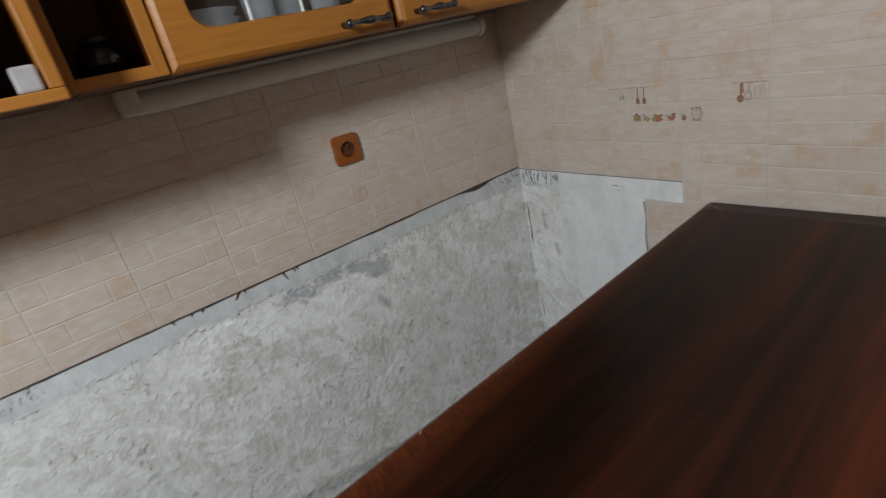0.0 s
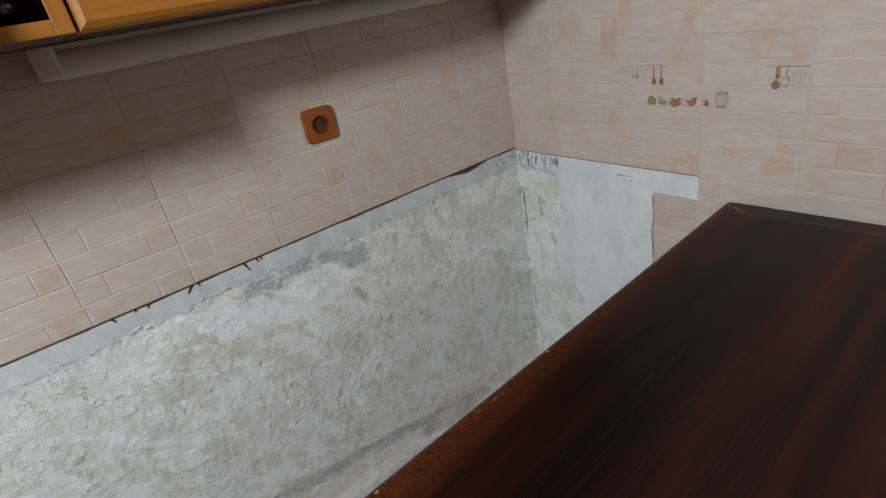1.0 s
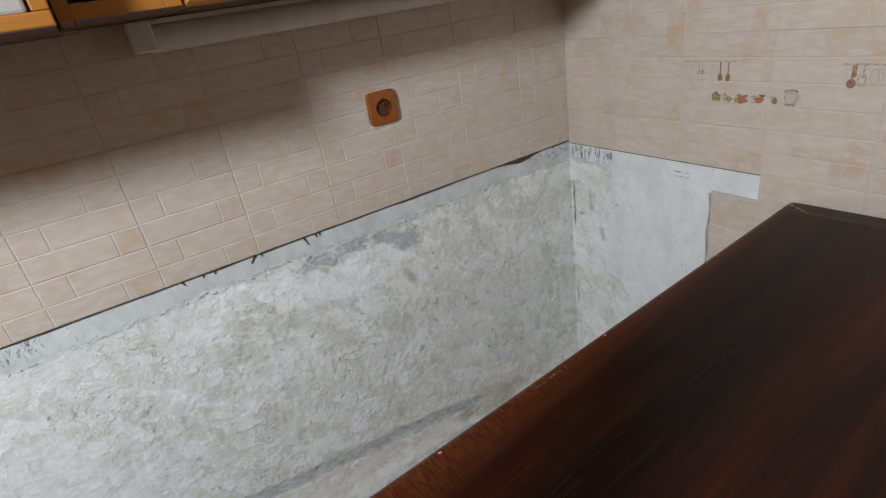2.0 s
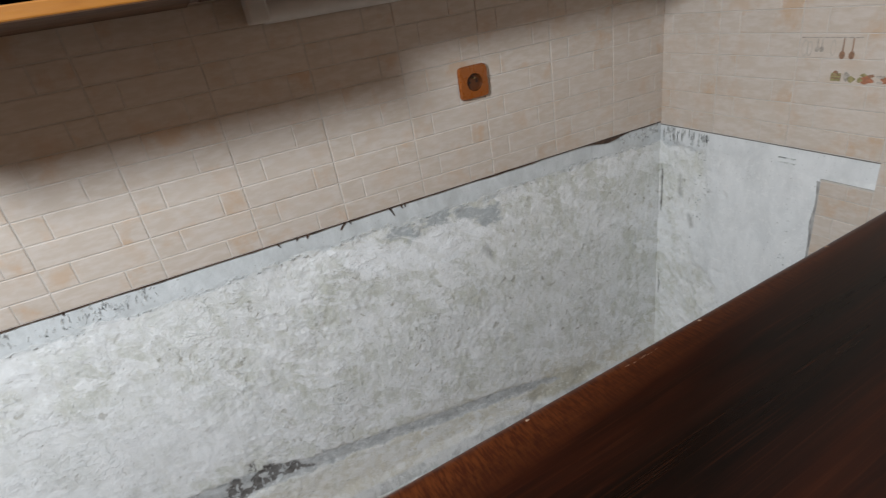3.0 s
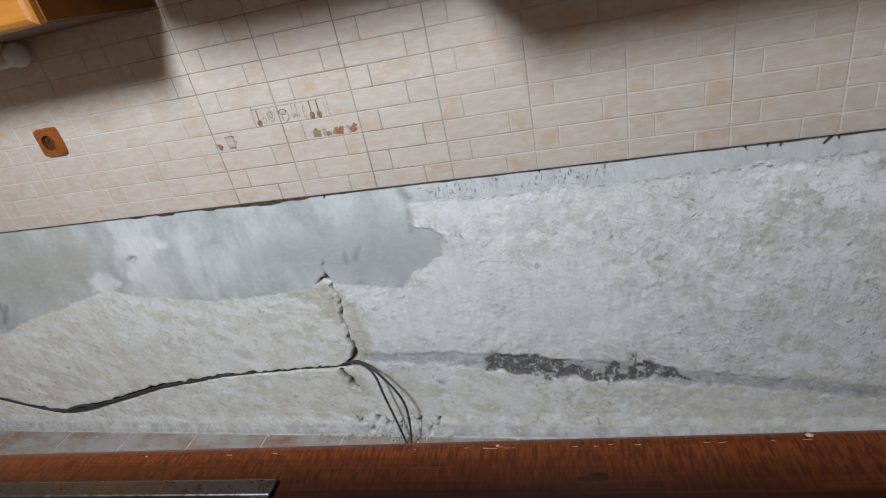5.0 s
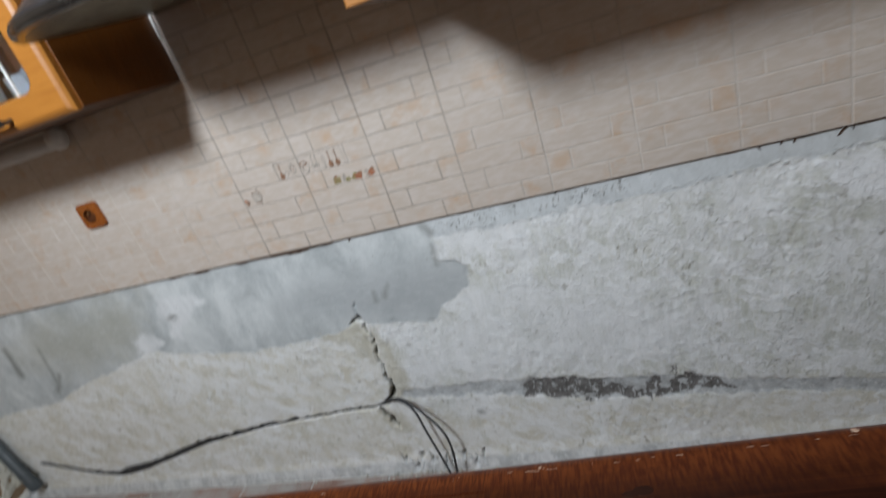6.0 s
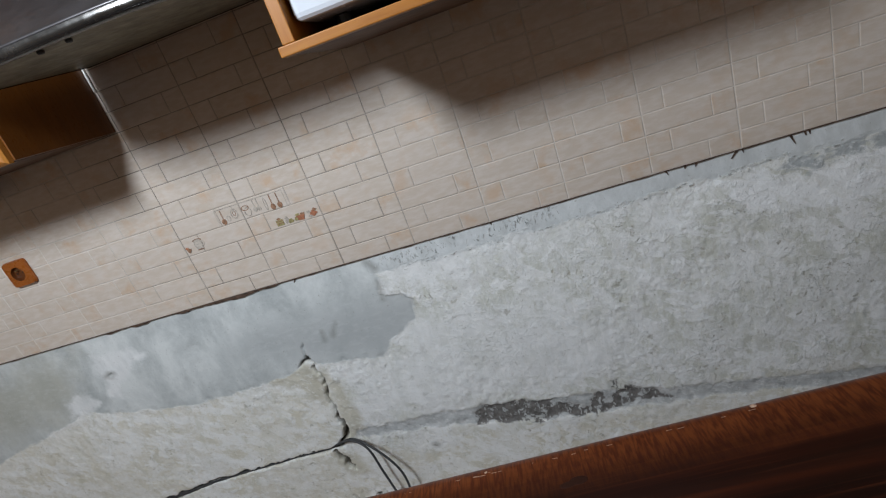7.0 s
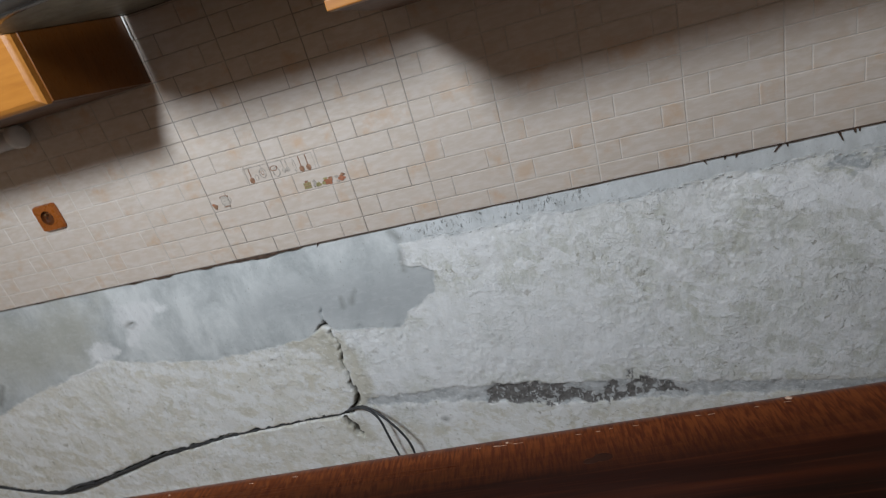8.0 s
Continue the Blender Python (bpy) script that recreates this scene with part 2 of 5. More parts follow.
    # horizontal chased band, with dark exposed bits
    band = n.edge(n.attr("sd_band"), n.noise(24, 8, 0.7), 0.05, 0.004)
    c = n.mix(n.math("MULTIPLY", band, 0.9), c, n.ramp(n.noise(26, 8, 0.72), (0.34, (0.31, 0.32, 0.322)), (0.44, (0.46, 0.475, 0.475)), (0.62, (0.62, 0.635, 0.635))))
    bits = n.noise(22, 7, 0.66, (0.9, 1, 1.0))
    dark = n.edge(n.attr("sd_dark"), bits, 0.05, 0.003)
    dark = n.math("MULTIPLY", dark, n.ramp(n.noise(75, 4, 0.6, (1.5, 1, 0.6)), (0.39, 0.2), (0.43, 1.0)))
    dark = n.math("MULTIPLY", dark, n.ramp(n.noise(40, 6, 0.65, (0.9, 1, 1.0)), (0.405, 0.08), (0.45, 1.0)))
    c = n.mix(dark, c, n.ramp(fine, (0.35, (0.11, 0.102, 0.094)), (0.7, (0.27, 0.26, 0.25))))
    # cracks: brown mortar darkened further, so the groove's shadow is partly in the colour
    crack = n.edge(n.attr("sd_crack"), fine, 0.006, 0.003)
    c = n.mix(crack, c, (0.085, 0.075, 0.058))
    scuff = n.edge(n.attr("sd_scuff"), smear, 0.03, 0.01)
    c = n.mix(n.math("MULTIPLY", scuff, 0.75), c, (0.22, 0.22, 0.20))
    base = n.edge(n.attr("sd_base"), smear, 0.05, 0.006)
    c = n.mix(n.math("MULTIPLY", base, 0.8), c, n.ramp(smear, (0.42, (0.460, 0.471, 0.471)), (0.55, (0.713, 0.719, 0.713))))
    # pits and dust
    c = n.mix(n.ramp(speck, (0.66, 0.0), (0.73, 0.55)), c, (0.26, 0.245, 0.22))
    c = n.mix(n.math("MULTIPLY", n.ramp(n.noise(80, 6, 0.72, (0.7, 1, 1.3), vector=turned.outputs[0]), (0.56, 0.0), (0.60, 0.4)), n.math("SUBTRACT", 1.0, n.math("MAXIMUM", n.math("MAXIMUM", skim, strip), n.math("MAXIMUM", dark, crack)))), c, (0.90, 0.905, 0.895))
    n.colour(c)
    flat = n.math("MAXIMUM", n.math("MAXIMUM", skim, strip), n.math("MULTIPLY", wpatch, 0.9))
    crust = n.ramp(n.noise(5, 6, 0.65), (0.4, 0.3), (0.6, 1.0))
    keep = n.math("MULTIPLY", n.math("MULTIPLY", crust, n.math("MULTIPLY_ADD", tan_zone, -0.5, 1.0)), n.math("MULTIPLY_ADD", n.math("MAXIMUM", flat, n.math("MULTIPLY", white, 0.6)), -0.8, 1.0))
    h = n.math("MULTIPLY", keep, n.math("ADD", n.math("MULTIPLY", fine, 0.45), n.math("MULTIPLY", n.math("ADD", stroke, n.math("ADD", drip, n.math("MULTIPLY", brushed, 0.15))), 0.7)))
    lumpy = n.math("MULTIPLY", keep, n.math("SUBTRACT", n.math("MULTIPLY", scab, 0.36), n.math("MULTIPLY", crater, 0.42)))
    h = n.math("ADD", n.math("ADD", h, lumpy), n.math("MULTIPLY", smear, 0.15))
    h = n.math("SUBTRACT", h, n.math("ADD", n.math("MULTIPLY", band, 0.16), n.math("MULTIPLY", dark, 0.2)))
    n.bump(h, 0.7, 0.006)
    return n.mat


def worktop_material():
    n = Nodes("mahogany_laminate", 0.3, 0.0, 0.15)
    m = n.tree.nodes.new("ShaderNodeMapping")
    n.put(m, Vector=n.coord.outputs["Object"])
    o = m.outputs[0]
    broad = n.noise(4.2, 5, 0.55, (0.16, 3.0, 1), o, 0.35)
    streak = n.noise(20, 6, 0.65, (0.08, 3.2, 3), o, 0.3)
    pore = n.noise(120, 2, 0.5, (0.05, 2.5, 2.5), o)
    c = n.ramp(broad, (0.38, (0.0045, 0.0026, 0.0022)), (0.48, (0.018, 0.0052, 0.003)), (0.57, (0.040, 0.0095, 0.0036)), (0.68, (0.085, 0.019, 0.006)))
    c = n.mix(n.math("MULTIPLY", n.ramp(streak, (0.45, 0.0), (0.65, 1.0)), 0.45), c, (0.010, 0.005, 0.0035))
    c = n.mix(n.math("MULTIPLY", n.ramp(pore, (0.55, 0.0), (0.75, 1.0)), 0.3), c, (0.07, 0.020, 0.008))
    # the figured front strip with its cross ripple
    ripple = n.noise(88, 3, 0.55, (3.2, 0.55, 0.55), o, 0.5)
    lip = n.ramp(ripple, (0.40, (0.058, 0.0145, 0.006)), (0.60, (0.118, 0.033, 0.010)))
    lip = n.mix(n.math("MULTIPLY", n.ramp(streak, (0.5, 0.0), (0.7, 1.0)), 0.6), lip, (0.062, 0.0155, 0.0065))
    c = n.mix(n.edge(n.attr("sd_lip"), broad, 0.06, 0.028), c, lip)
    n.colour(c)
    n.put(n.bsdf, Roughness=n.ramp(broad, (0.3, 0.26), (0.7, 0.4)))
    n.bump(pore, 0.06, 0.0006)
    return n.mat


def floor_material():
    n = Nodes("terracotta_floor_tile", 0.6)
    v = n.noise(9, 5, 0.6)
    c = n.ramp(v, (0.35, (0.20, 0.085, 0.05)), (0.65, (0.30, 0.14, 0.085)))
    dust = n.ramp(n.noise(5, 7, 0.72, (1, 1.6, 1)), (0.36, 0.18), (0.58, 0.88))
    n.colour(n.mix(dust, c, (0.42, 0.41, 0.39)))
    n.bump(n.noise(60), 0.2, 0.002)
    return n.mat


TILE, GROUT, PLASTER, WORKTOP, FLOOR_TILE = tile_material(), joint_material("tile_grout", (0.70, 0.645, 0.585), (0.14, 0.115, 0.092), 0.9), plaster_material(), worktop_material(), floor_material()

# ---- mesh helpers ----


def thing(name, place, label, category, group="", kind=""):
    ob = new(name)
    ob.location = place
    ob.empty_display_size = 0.05
    return tagged(ob, label, category, group, kind)


def part(name, bm, material, parent=None, label="", smooth=False):
    """One mesh object, built in room coordinates, under a thing or a part."""
    me = bpy.data.meshes.new(name)
    bmesh.ops.recalc_face_normals(bm, faces=bm.faces)
    bm.to_mesh(me)
    bm.free()
    me.materials.append(material)
    if smooth:
        for p in me.polygons:
            p.use_smooth = True
    return hang(name, me, parent, label)


def hang(name, me, parent=None, label=""):
    ob = new(name, me)
    if parent is not None:
        ob.parent = parent
        if parent.type == "EMPTY":
            ob.matrix_parent_inverse = Matrix.Translation(-parent.location)
    if label:
        ob["label"] = label
    return ob


def box(x0, x1, y0, y1, z0, z1, bevel=0.0, bm=None, seg=2):
    bm = bm or bmesh.new()
    m = Matrix.Translation(((x0 + x1) / 2, (y0 + y1) / 2, (z0 + z1) / 2)) @ Matrix.Diagonal((abs(x1 - x0), abs(y1 - y0), abs(z1 - z0), 1))
    made = bmesh.ops.create_cube(bm, size=1, matrix=m)["verts"]
    if bevel:
        edges = list({e for v in made for e in v.link_edges})
        bmesh.ops.bevel(bm, geom=edges, offset=bevel, segments=seg, affect="EDGES", profile=0.5)
    return bm


def lathe(profile, place, axis="Z", n=24, bm=None):
    """Turn (radius, height) pairs about an axis at place."""
    bm = bm or bmesh.new()
    turn = {"Z": Matrix.Identity(4), "Y": pose(0, 0, 0, 90, 0, 0), "X": pose(0, 0, 0, 0, 90, 0)}[axis]
    rings = []
    for r, h in profile:
        rings.append([bm.verts.new(Vector(place) + turn @ Vector((r * math.cos(a), r * math.sin(a), h))) for a in (2 * math.pi * k / n for k in range(n))])
    for a, b in zip(rings, rings[1:]):
        for k in range(n):
            bm.faces.new((a[k], a[(k + 1) % n], b[(k + 1) % n], b[k]))
    bm.faces.new(rings[0])
    bm.faces.new(rings[-1])
    return bm


def prism(points, y0, y1, bm=None):
    """An outline of (x, z) points with depth from y0 to y1."""
    bm = bm or bmesh.new()
    a = [bm.verts.new((x, y0, z)) for x, z in points]
    b = [bm.verts.new((x, y1, z)) for x, z in points]
    bm.faces.new(a)
    bm.faces.new(b[::-1])
    for k in range(len(a)):
        j = (k + 1) % len(a)
        bm.faces.new((a[k], b[k], b[j], a[j]))
    return bm


def tube(name, points, radius, material, parent=None, label=""):
    cu = bpy.data.curves.new(name, "CURVE")
    cu.dimensions, cu.bevel_depth, cu.bevel_resolution, cu.use_fill_caps = "3D", radius, 3, True
    sp = cu.splines.new("NURBS")
    sp.points.add(len(points) - 1)
    for p, q in zip(sp.points, points):
        p.co = (*q, 1)
    sp.order_u, sp.use_endpoint_u, sp.resolution_u = 4, True, 6
    cu.materials.append(material)
    tmp = bpy.data.objects.new("tmp", cu)
    me = bpy.data.meshes.new_from_object(tmp)
    bpy.data.objects.remove(tmp)
    for p in me.polygons:
        p.use_smooth = True
    return hang(name, me, parent, label)


# ---- the room ----
LEFT, RIGHT, FRONT, TOP = -3.08, 0.985, -3.3, 2.6
TILE_FOOT = 0.874
FOOT_EAST = 0.867
ROW = 0.97

wall_back = tagged(part("wall_north", box(LEFT - 0.15, RIGHT + 0.15, 0.03, 0.18, -0.1, TOP), WALL_PAINT), "kitchen wall, half tiled and half stripped to plaster", "wall", kind="structure")
wall_right = tagged(part("wall_east", box(RIGHT + 0.03, RIGHT + 0.15, FRONT, 0.03, -0.1, TOP), WALL_PAINT), "side wall with brick-look tiles and a stripped corner", "wall", kind="structure")
tagged(part("wall_west", box(LEFT - 0.15, LEFT, FRONT, 0.03, -0.1, TOP), WALL_PAINT), "plain painted side wall", "wall", kind="structure")
tagged(part("wall_south", box(LEFT - 0.15, RIGHT + 0.15, FRONT - 0.15, FRONT, -0.1, TOP), WALL_PAINT), "plain painted wall behind the counter", "wall", kind="structure")
tagged(part("ceiling", box(LEFT - 0.15, RIGHT + 0.15, FRONT - 0.15, 0.18, TOP, TOP + 0.1), CEILING_PAINT), "plain dull brown ceiling", "ceiling", kind="structure")
FLOOR_GROUT = plain("pale_floor_joint", (0.56, 0.55, 0.52), 0.9, 0.0, 0.2, 25)
floor = tagged(part("floor", box(LEFT, RIGHT + 0.03, FRONT, 0.03, -0.1, -0.0025), FLOOR_GROUT), "dusty terracotta tiled floor with pale joints", "floor", kind="structure")

# grout beds behind the tiles
part("grout_bed", box(LEFT, RIGHT + 0.005, -0.0024, 0.03, TILE_FOOT + 0.002, TOP), GROUT, wall_back)
part("grout_bed", box(RIGHT - 0.0024, RIGHT + 0.03, FRONT, 0.0, FOOT_EAST + 0.002, TOP), GROUT, wall_right)
part("grout_bed", box(RIGHT - 0.0024, RIGHT + 0.03, FRONT, -0.585, -0.1, FOOT_EAST + 0.002), GROUT, wall_right)
part("grout_bed", box(RIGHT - 0.0024, RIGHT + 0.03, -0.585, -0.472, -0.1, 0.806), GROUT, wall_right)

# ---- stripped plaster ----


def field(px, pz, poly):
    """Signed distance to a closed outline, positive inside."""
    d = np.full(px.shape, 9.0)
    inside = np.zeros(px.shape, bool)
    for (ax, az), (bx, bz) in zip(poly, poly[1:] + poly[:1]):
        ex, ez = bx - ax, bz - az
        t = np.clip(((px - ax) * ex + (pz - az) * ez) / (ex * ex + ez * ez + 1e-12), 0, 1)
        d = np.minimum(d, np.hypot(px - ax - t * ex, pz - az - t * ez))
        cross = ((az > pz) != (bz > pz)) & (px < ex * (pz - az) / (ez if ez else 1e-9) + ax)
        inside ^= cross
    return np.where(inside, d, -d)


def line_field(px, pz, line):
    """Distance to an open line of (x, z, half width), less its half width; positive inside."""
    best = np.full(px.shape, -9.0)
    for (ax, az, aw), (bx, bz, bw) in zip(line, line[1:]):
        ex, ez = bx - ax, bz - az
        t = np.clip(((px - ax) * ex + (pz - az) * ez) / (ex * ex + ez * ez), 0, 1)
        best = np.maximum(best, aw + t * (bw - aw) - np.hypot(px - ax - t * ex, pz - az - t * ez))
    return best


def grain(px, pz, scale, depth=3, seed=0.0, sx=1.0, sz=1.0):
    out = np.empty(px.size)
    for k, (x, z) in enumerate(zip(px.ravel(), pz.ravel())):
        out[k] = noise.fractal(Vector((x * scale * sx, seed, z * scale * sz)), 1.0, 2.0, depth)
    return out.reshape(px.shape)


def sheet(name, parent, us, zs, place, fields, height):
    """A finely divided plaster face: us along the wall, zs upwards; place(u, z, h) puts a point h proud of the wall."""
    U, Z = np.meshgrid(us, zs)
    f = fields(U, Z)
    H = height(U, Z, f)
    co = place(U, Z, H).reshape(-1, 3)
    w, n = len(us), len(zs)
    k = (np.arange(n - 1)[:, None] * w + np.arange(w - 1)[None, :]).ravel()
    quads = np.stack([k, k + 1, k + 1 + w, k + w], 1)
    me = bpy.data.meshes.new(name)
    me.vertices.add(len(co))
    me.vertices.foreach_set("co", co.ravel().astype(np.float32))
    me.loops.add(quads.size)
    me.loops.foreach_set("vertex_index", quads.ravel().astype(np.int32))
    me.polygons.add(len(quads))
    me.polygons.foreach_set("loop_start", np.arange(0, quads.size, 4, dtype=np.int32))
    me.update(calc_edges=True)
    me.polygons.foreach_set("use_smooth", np.ones(len(quads), bool))
    for key, value in f.items():
        a = me.attributes.new("sd_" + key, "FLOAT", "POINT")
        a.data.foreach_set("value", value.ravel().astype(np.float32))
    me.materials.append(PLASTER)
    return hang(name, me, parent)


SKIM = [(-0.933, 0.9), (-0.933, 0.808), (-0.947, 0.764), (-0.862, 0.728), (-0.877, 0.665), (-0.964, 0.618), (-1.008, 0.573), (-1.111, 0.587), (-1.193, 0.595), (-1.235, 0.618), (-1.285, 0.59), (-1.44, 0.575), (-1.636, 0.566),
        (-1.80, 0.588), (-1.95, 0.615), (-2.02, 0.64), (-2.083, 0.612), (-2.218, 0.58), (-2.375, 0.546), (-2.584, 0.48), (-3.2, 0.43), (-3.2, 0.9)]
TAN = [(-1.2, 0.63), (-1.17, 0.5), (-1.2, 0.36), (-1.1, 0.24), (-0.2, 0.22), (1.1, 0.1), (1.1, -0.1), (-3.2, -0.1), (-3.2, 0.6), (-2.05, 0.64), (-1.42, 0.56)]
WHITE = [(-1.18, 0.60), (-1.01, 0.57), (-0.96, 0.60), (-0.87, 0.66), (-0.75, 0.64), (-0.55, 0.62), (-0.3, 0.5), (-0.35, 0.36), (-0.8, 0.34), (-1.17, 0.37), (-1.15, 0.5)]
WHITE_B = [(-0.92, 0.86), (-0.2, 0.85), (-0.2, 0.80), (-0.45, 0.79), (-0.62, 0.76), (-0.92, 0.78)]
WHITE_C = [(-0.06, 0.815), (0.04, 0.80), (0.10, 0.77), (0.16, 0.765), (0.24, 0.782), (0.31, 0.775), (0.36, 0.725), (0.29, 0.675), (0.19, 0.668), (0.07, 0.70), (-0.01, 0.73)]
EARTH = [[(0.42, 0.10), (0.54, 0.14), (0.70, 0.105), (0.74, 0.06), (0.58, 0.03), (0.46, 0.05)], [(-1.40, 0.60), (-1.24, 0.625), (-1.215, 0.56), (-1.215, 0.46), (-1.26, 0.46), (-1.30, 0.54)], [(-1.205, 0.58), (-1.17, 0.52), (-1.155, 0.40), (-1.17, 0.33), (-1.235, 0.31), (-1.215, 0.40), (-1.205, 0.48)], [(-1.30, 0.26), (-1.22, 0.26), (-1.20, 0.17), (-1.27, 0.17)]]
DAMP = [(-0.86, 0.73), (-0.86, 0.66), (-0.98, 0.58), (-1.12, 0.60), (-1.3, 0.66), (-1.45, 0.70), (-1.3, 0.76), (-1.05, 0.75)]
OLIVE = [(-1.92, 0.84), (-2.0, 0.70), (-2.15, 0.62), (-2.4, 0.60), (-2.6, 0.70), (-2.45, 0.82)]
WPATCH = [(-1.87, 0.82), (-1.80, 0.805), (-1.735, 0.808), (-1.70, 0.775), (-1.76, 0.755), (-1.80, 0.72), (-1.83, 0.70), (-1.86, 0.66), (-1.90, 0.67), (-1.87, 0.72), (-1.895, 0.75)]
WPATCH_B = [(-2.05, 0.68), (-2.0, 0.71), (-1.93, 0.66), (-1.98, 0.63), (-2.08, 0.62)]
BLOT = [(0.075, 0.80), (0.095, 0.83), (0.18, 0.822), (0.27, 0.825), (0.34, 0.815), (0.41, 0.795), (0.42, 0.735), (0.345, 0.715), (0.325, 0.765), (0.27, 0.79), (0.20, 0.772), (0.13, 0.755)]
BAND = [(-1.18, 0.326, 0.015), (-0.94, 0.314, 0.023), (-0.80, 0.298, 0.030), (-0.60, 0.264, 0.036), (-0.45, 0.252, 0.036), (-0.29, 0.228, 0.026), (-0.15, 0.213, 0.021), (0.0, 0.192, 0.021), (0.12, 0.172, 0.023), (0.26, 0.152, 0.021), (0.40, 0.132, 0.022), (0.50, 0.116, 0.014), (0.56, 0.099, 0.004)]
DARK = [(-0.82, 0.301), (-0.78, 0.326), (-0.67, 0.319), (-0.63, 0.297), (-0.578, 0.295), (-0.565, 0.273), (-0.527, 0.269), (-0.49, 0.243), (-0.455, 0.293), (-0.441, 0.292), (-0.437, 0.255), (-0.414, 0.267), (-0.413, 0.315), (-0.395, 0.315), (-0.40, 0.279), (-0.37, 0.283), (-0.305, 0.258), (-0.264, 0.215), (-0.35, 0.229), (-0.406, 0.211), (-0.53, 0.220), (-0.578, 0.238), (-0.628, 0.225), (-0.688, 0.240), (-0.767, 0.260), (-0.82, 0.265)]
CRACK_V = [(-1.217, 0.69, 0.0), (-1.226, 0.65, 0.002), (-1.233, 0.622, 0.006), (-1.215, 0.60, 0.003), (-1.219, 0.585, 0.005), (-1.213, 0.54, 0.006), (-1.226, 0.465, 0.006), (-1.222, 0.40, 0.007), (-1.218, 0.355, 0.010), (-1.235, 0.325, 0.009), (-1.256, 0.297, 0.007)]
CRACK_W = [(-1.231, 0.622, 0.008), (-1.25, 0.612, 0.007), (-1.272, 0.598, 0.002)]
CRACK_H = [(-1.25, 0.297, 0.006), (-1.278, 0.291, 0.006), (-1.52, 0.278, 0.006), (-1.73, 0.264, 0.007), (-1.83, 0.245, 0.009), (-2.02, 0.219, 0.010), (-2.14, 0.184, 0.011), (-2.32, 0.136, 0.012), (-2.45, 0.105, 0.013), (-2.56, 0.092, 0.012), (-2.70, 0.122, 0.008), (-2.90, 0.19, 0.010)]
CRACK_S = [(-1.285, 0.275, 0.007), (-1.275, 0.245, 0.014), (-1.262, 0.21, 0.013), (-1.258, 0.19, 0.005)]
CRUMBLE = [[(-1.30 + 0.035 * k, 0.09 - 0.035 * (k % 3), 0.002), (-1.285 + 0.035 * k, 0.07 - 0.03 * ((k + 1) % 3), 0.007), (-1.27 + 0.034 * k, 0.075 - 0.02 * (k % 2), 0.002)] for k in range(9)]
BROKEN = [[(-3.10, 0.30, 0.02), (-3.05, 0.20, 0.03), (-3.0, 0.13, 0.02)], [(-3.08, 0.10, 0.03), (-3.0, 0.06, 0.015)], [(-1.85, 0.741, 0.001), (-1.84, 0.742, 0.002)]]
SCUFF = [[(-1.866, 0.739, 0.002), (-1.848, 0.741, 0.009), (-1.832, 0.744, 0.004)], [(-0.97, 0.225, 0.008), (-0.962, 0.224, 0.008)], [(0.352, 0.672, 0.006), (0.362, 0.652, 0.007), (0.368, 0.640, 0.002)], [(-1.10, 0.715, 0.001), (-1.118, 0.685, 0.004), (-1.122, 0.675, 0.001)], [(-1.15, 0.70, 0.001), (-1.152, 0.67, 0.003)], [(-0.935, 0.80, 0.005), (-0.94, 0.77, 0.004), (-0.943, 0.745, 0.001)], [(-0.945, 0.862, 0.006), (-0.93, 0.84, 0.009)], [(-2.63, 0.74, 0.010), (-2.645, 0.63, 0.014)], [(-2.476, 0.716, 0.003), (-2.505, 0.55, 0.008)], [(-2.47, 0.60, 0.006), (-2.53, 0.53, 0.008)]]


def back_fields(U, Z):
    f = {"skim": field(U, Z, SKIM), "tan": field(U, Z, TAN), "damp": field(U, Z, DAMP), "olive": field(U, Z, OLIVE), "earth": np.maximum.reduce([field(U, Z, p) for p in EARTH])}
    f["white"] = np.maximum.reduce([field(U, Z, p) for p in (WHITE, WHITE_B)])
    f["wpatch"] = np.maximum.reduce([field(U, Z, p) for p in (WPATCH, WPATCH_B)])
    f["swipe"] = field(U, Z, WHITE_C)
    f["blot"] = field(U, Z, BLOT) - 0.008
    f["strip"] = np.where(U > -0.95, Z - (0.826 + 0.007 * np.sin(3.1 * U) - 0.012 * (U > 0.1)), -0.5)
    f["band"], f["dark"] = line_field(U, Z, BAND), field(U, Z, DARK)
    near = np.maximum.reduce([line_field(U, Z, c) for c in (CRACK_V, CRACK_W, CRACK_H, CRACK_S, *CRUMBLE, *BROKEN)])
    jag = np.zeros(U.shape)
    m = near > -0.04
    jag[m] = 0.010 * grain(U[m], Z[m], 28, 3, 31.0)
    jag_b = np.zeros(U.shape)
    jag_b[m] = 0.008 * grain(U[m], Z[m], 34, 3, 37.0)
    f["crack"] = np.maximum.reduce([line_field(U + jag, Z + jag_b, c) for c in (CRACK_V, CRACK_W, CRACK_H, CRACK_S, *CRUMBLE, *BROKEN)]) - 0.003
    f["scuff"] = np.maximum.reduce([line_field(U, Z, c) for c in SCUFF])
    f["base"] = 0.045 - Z
    return f


def soft(v, w):
    return np.clip(v / w * 0.5 + 0.5, 0, 1)


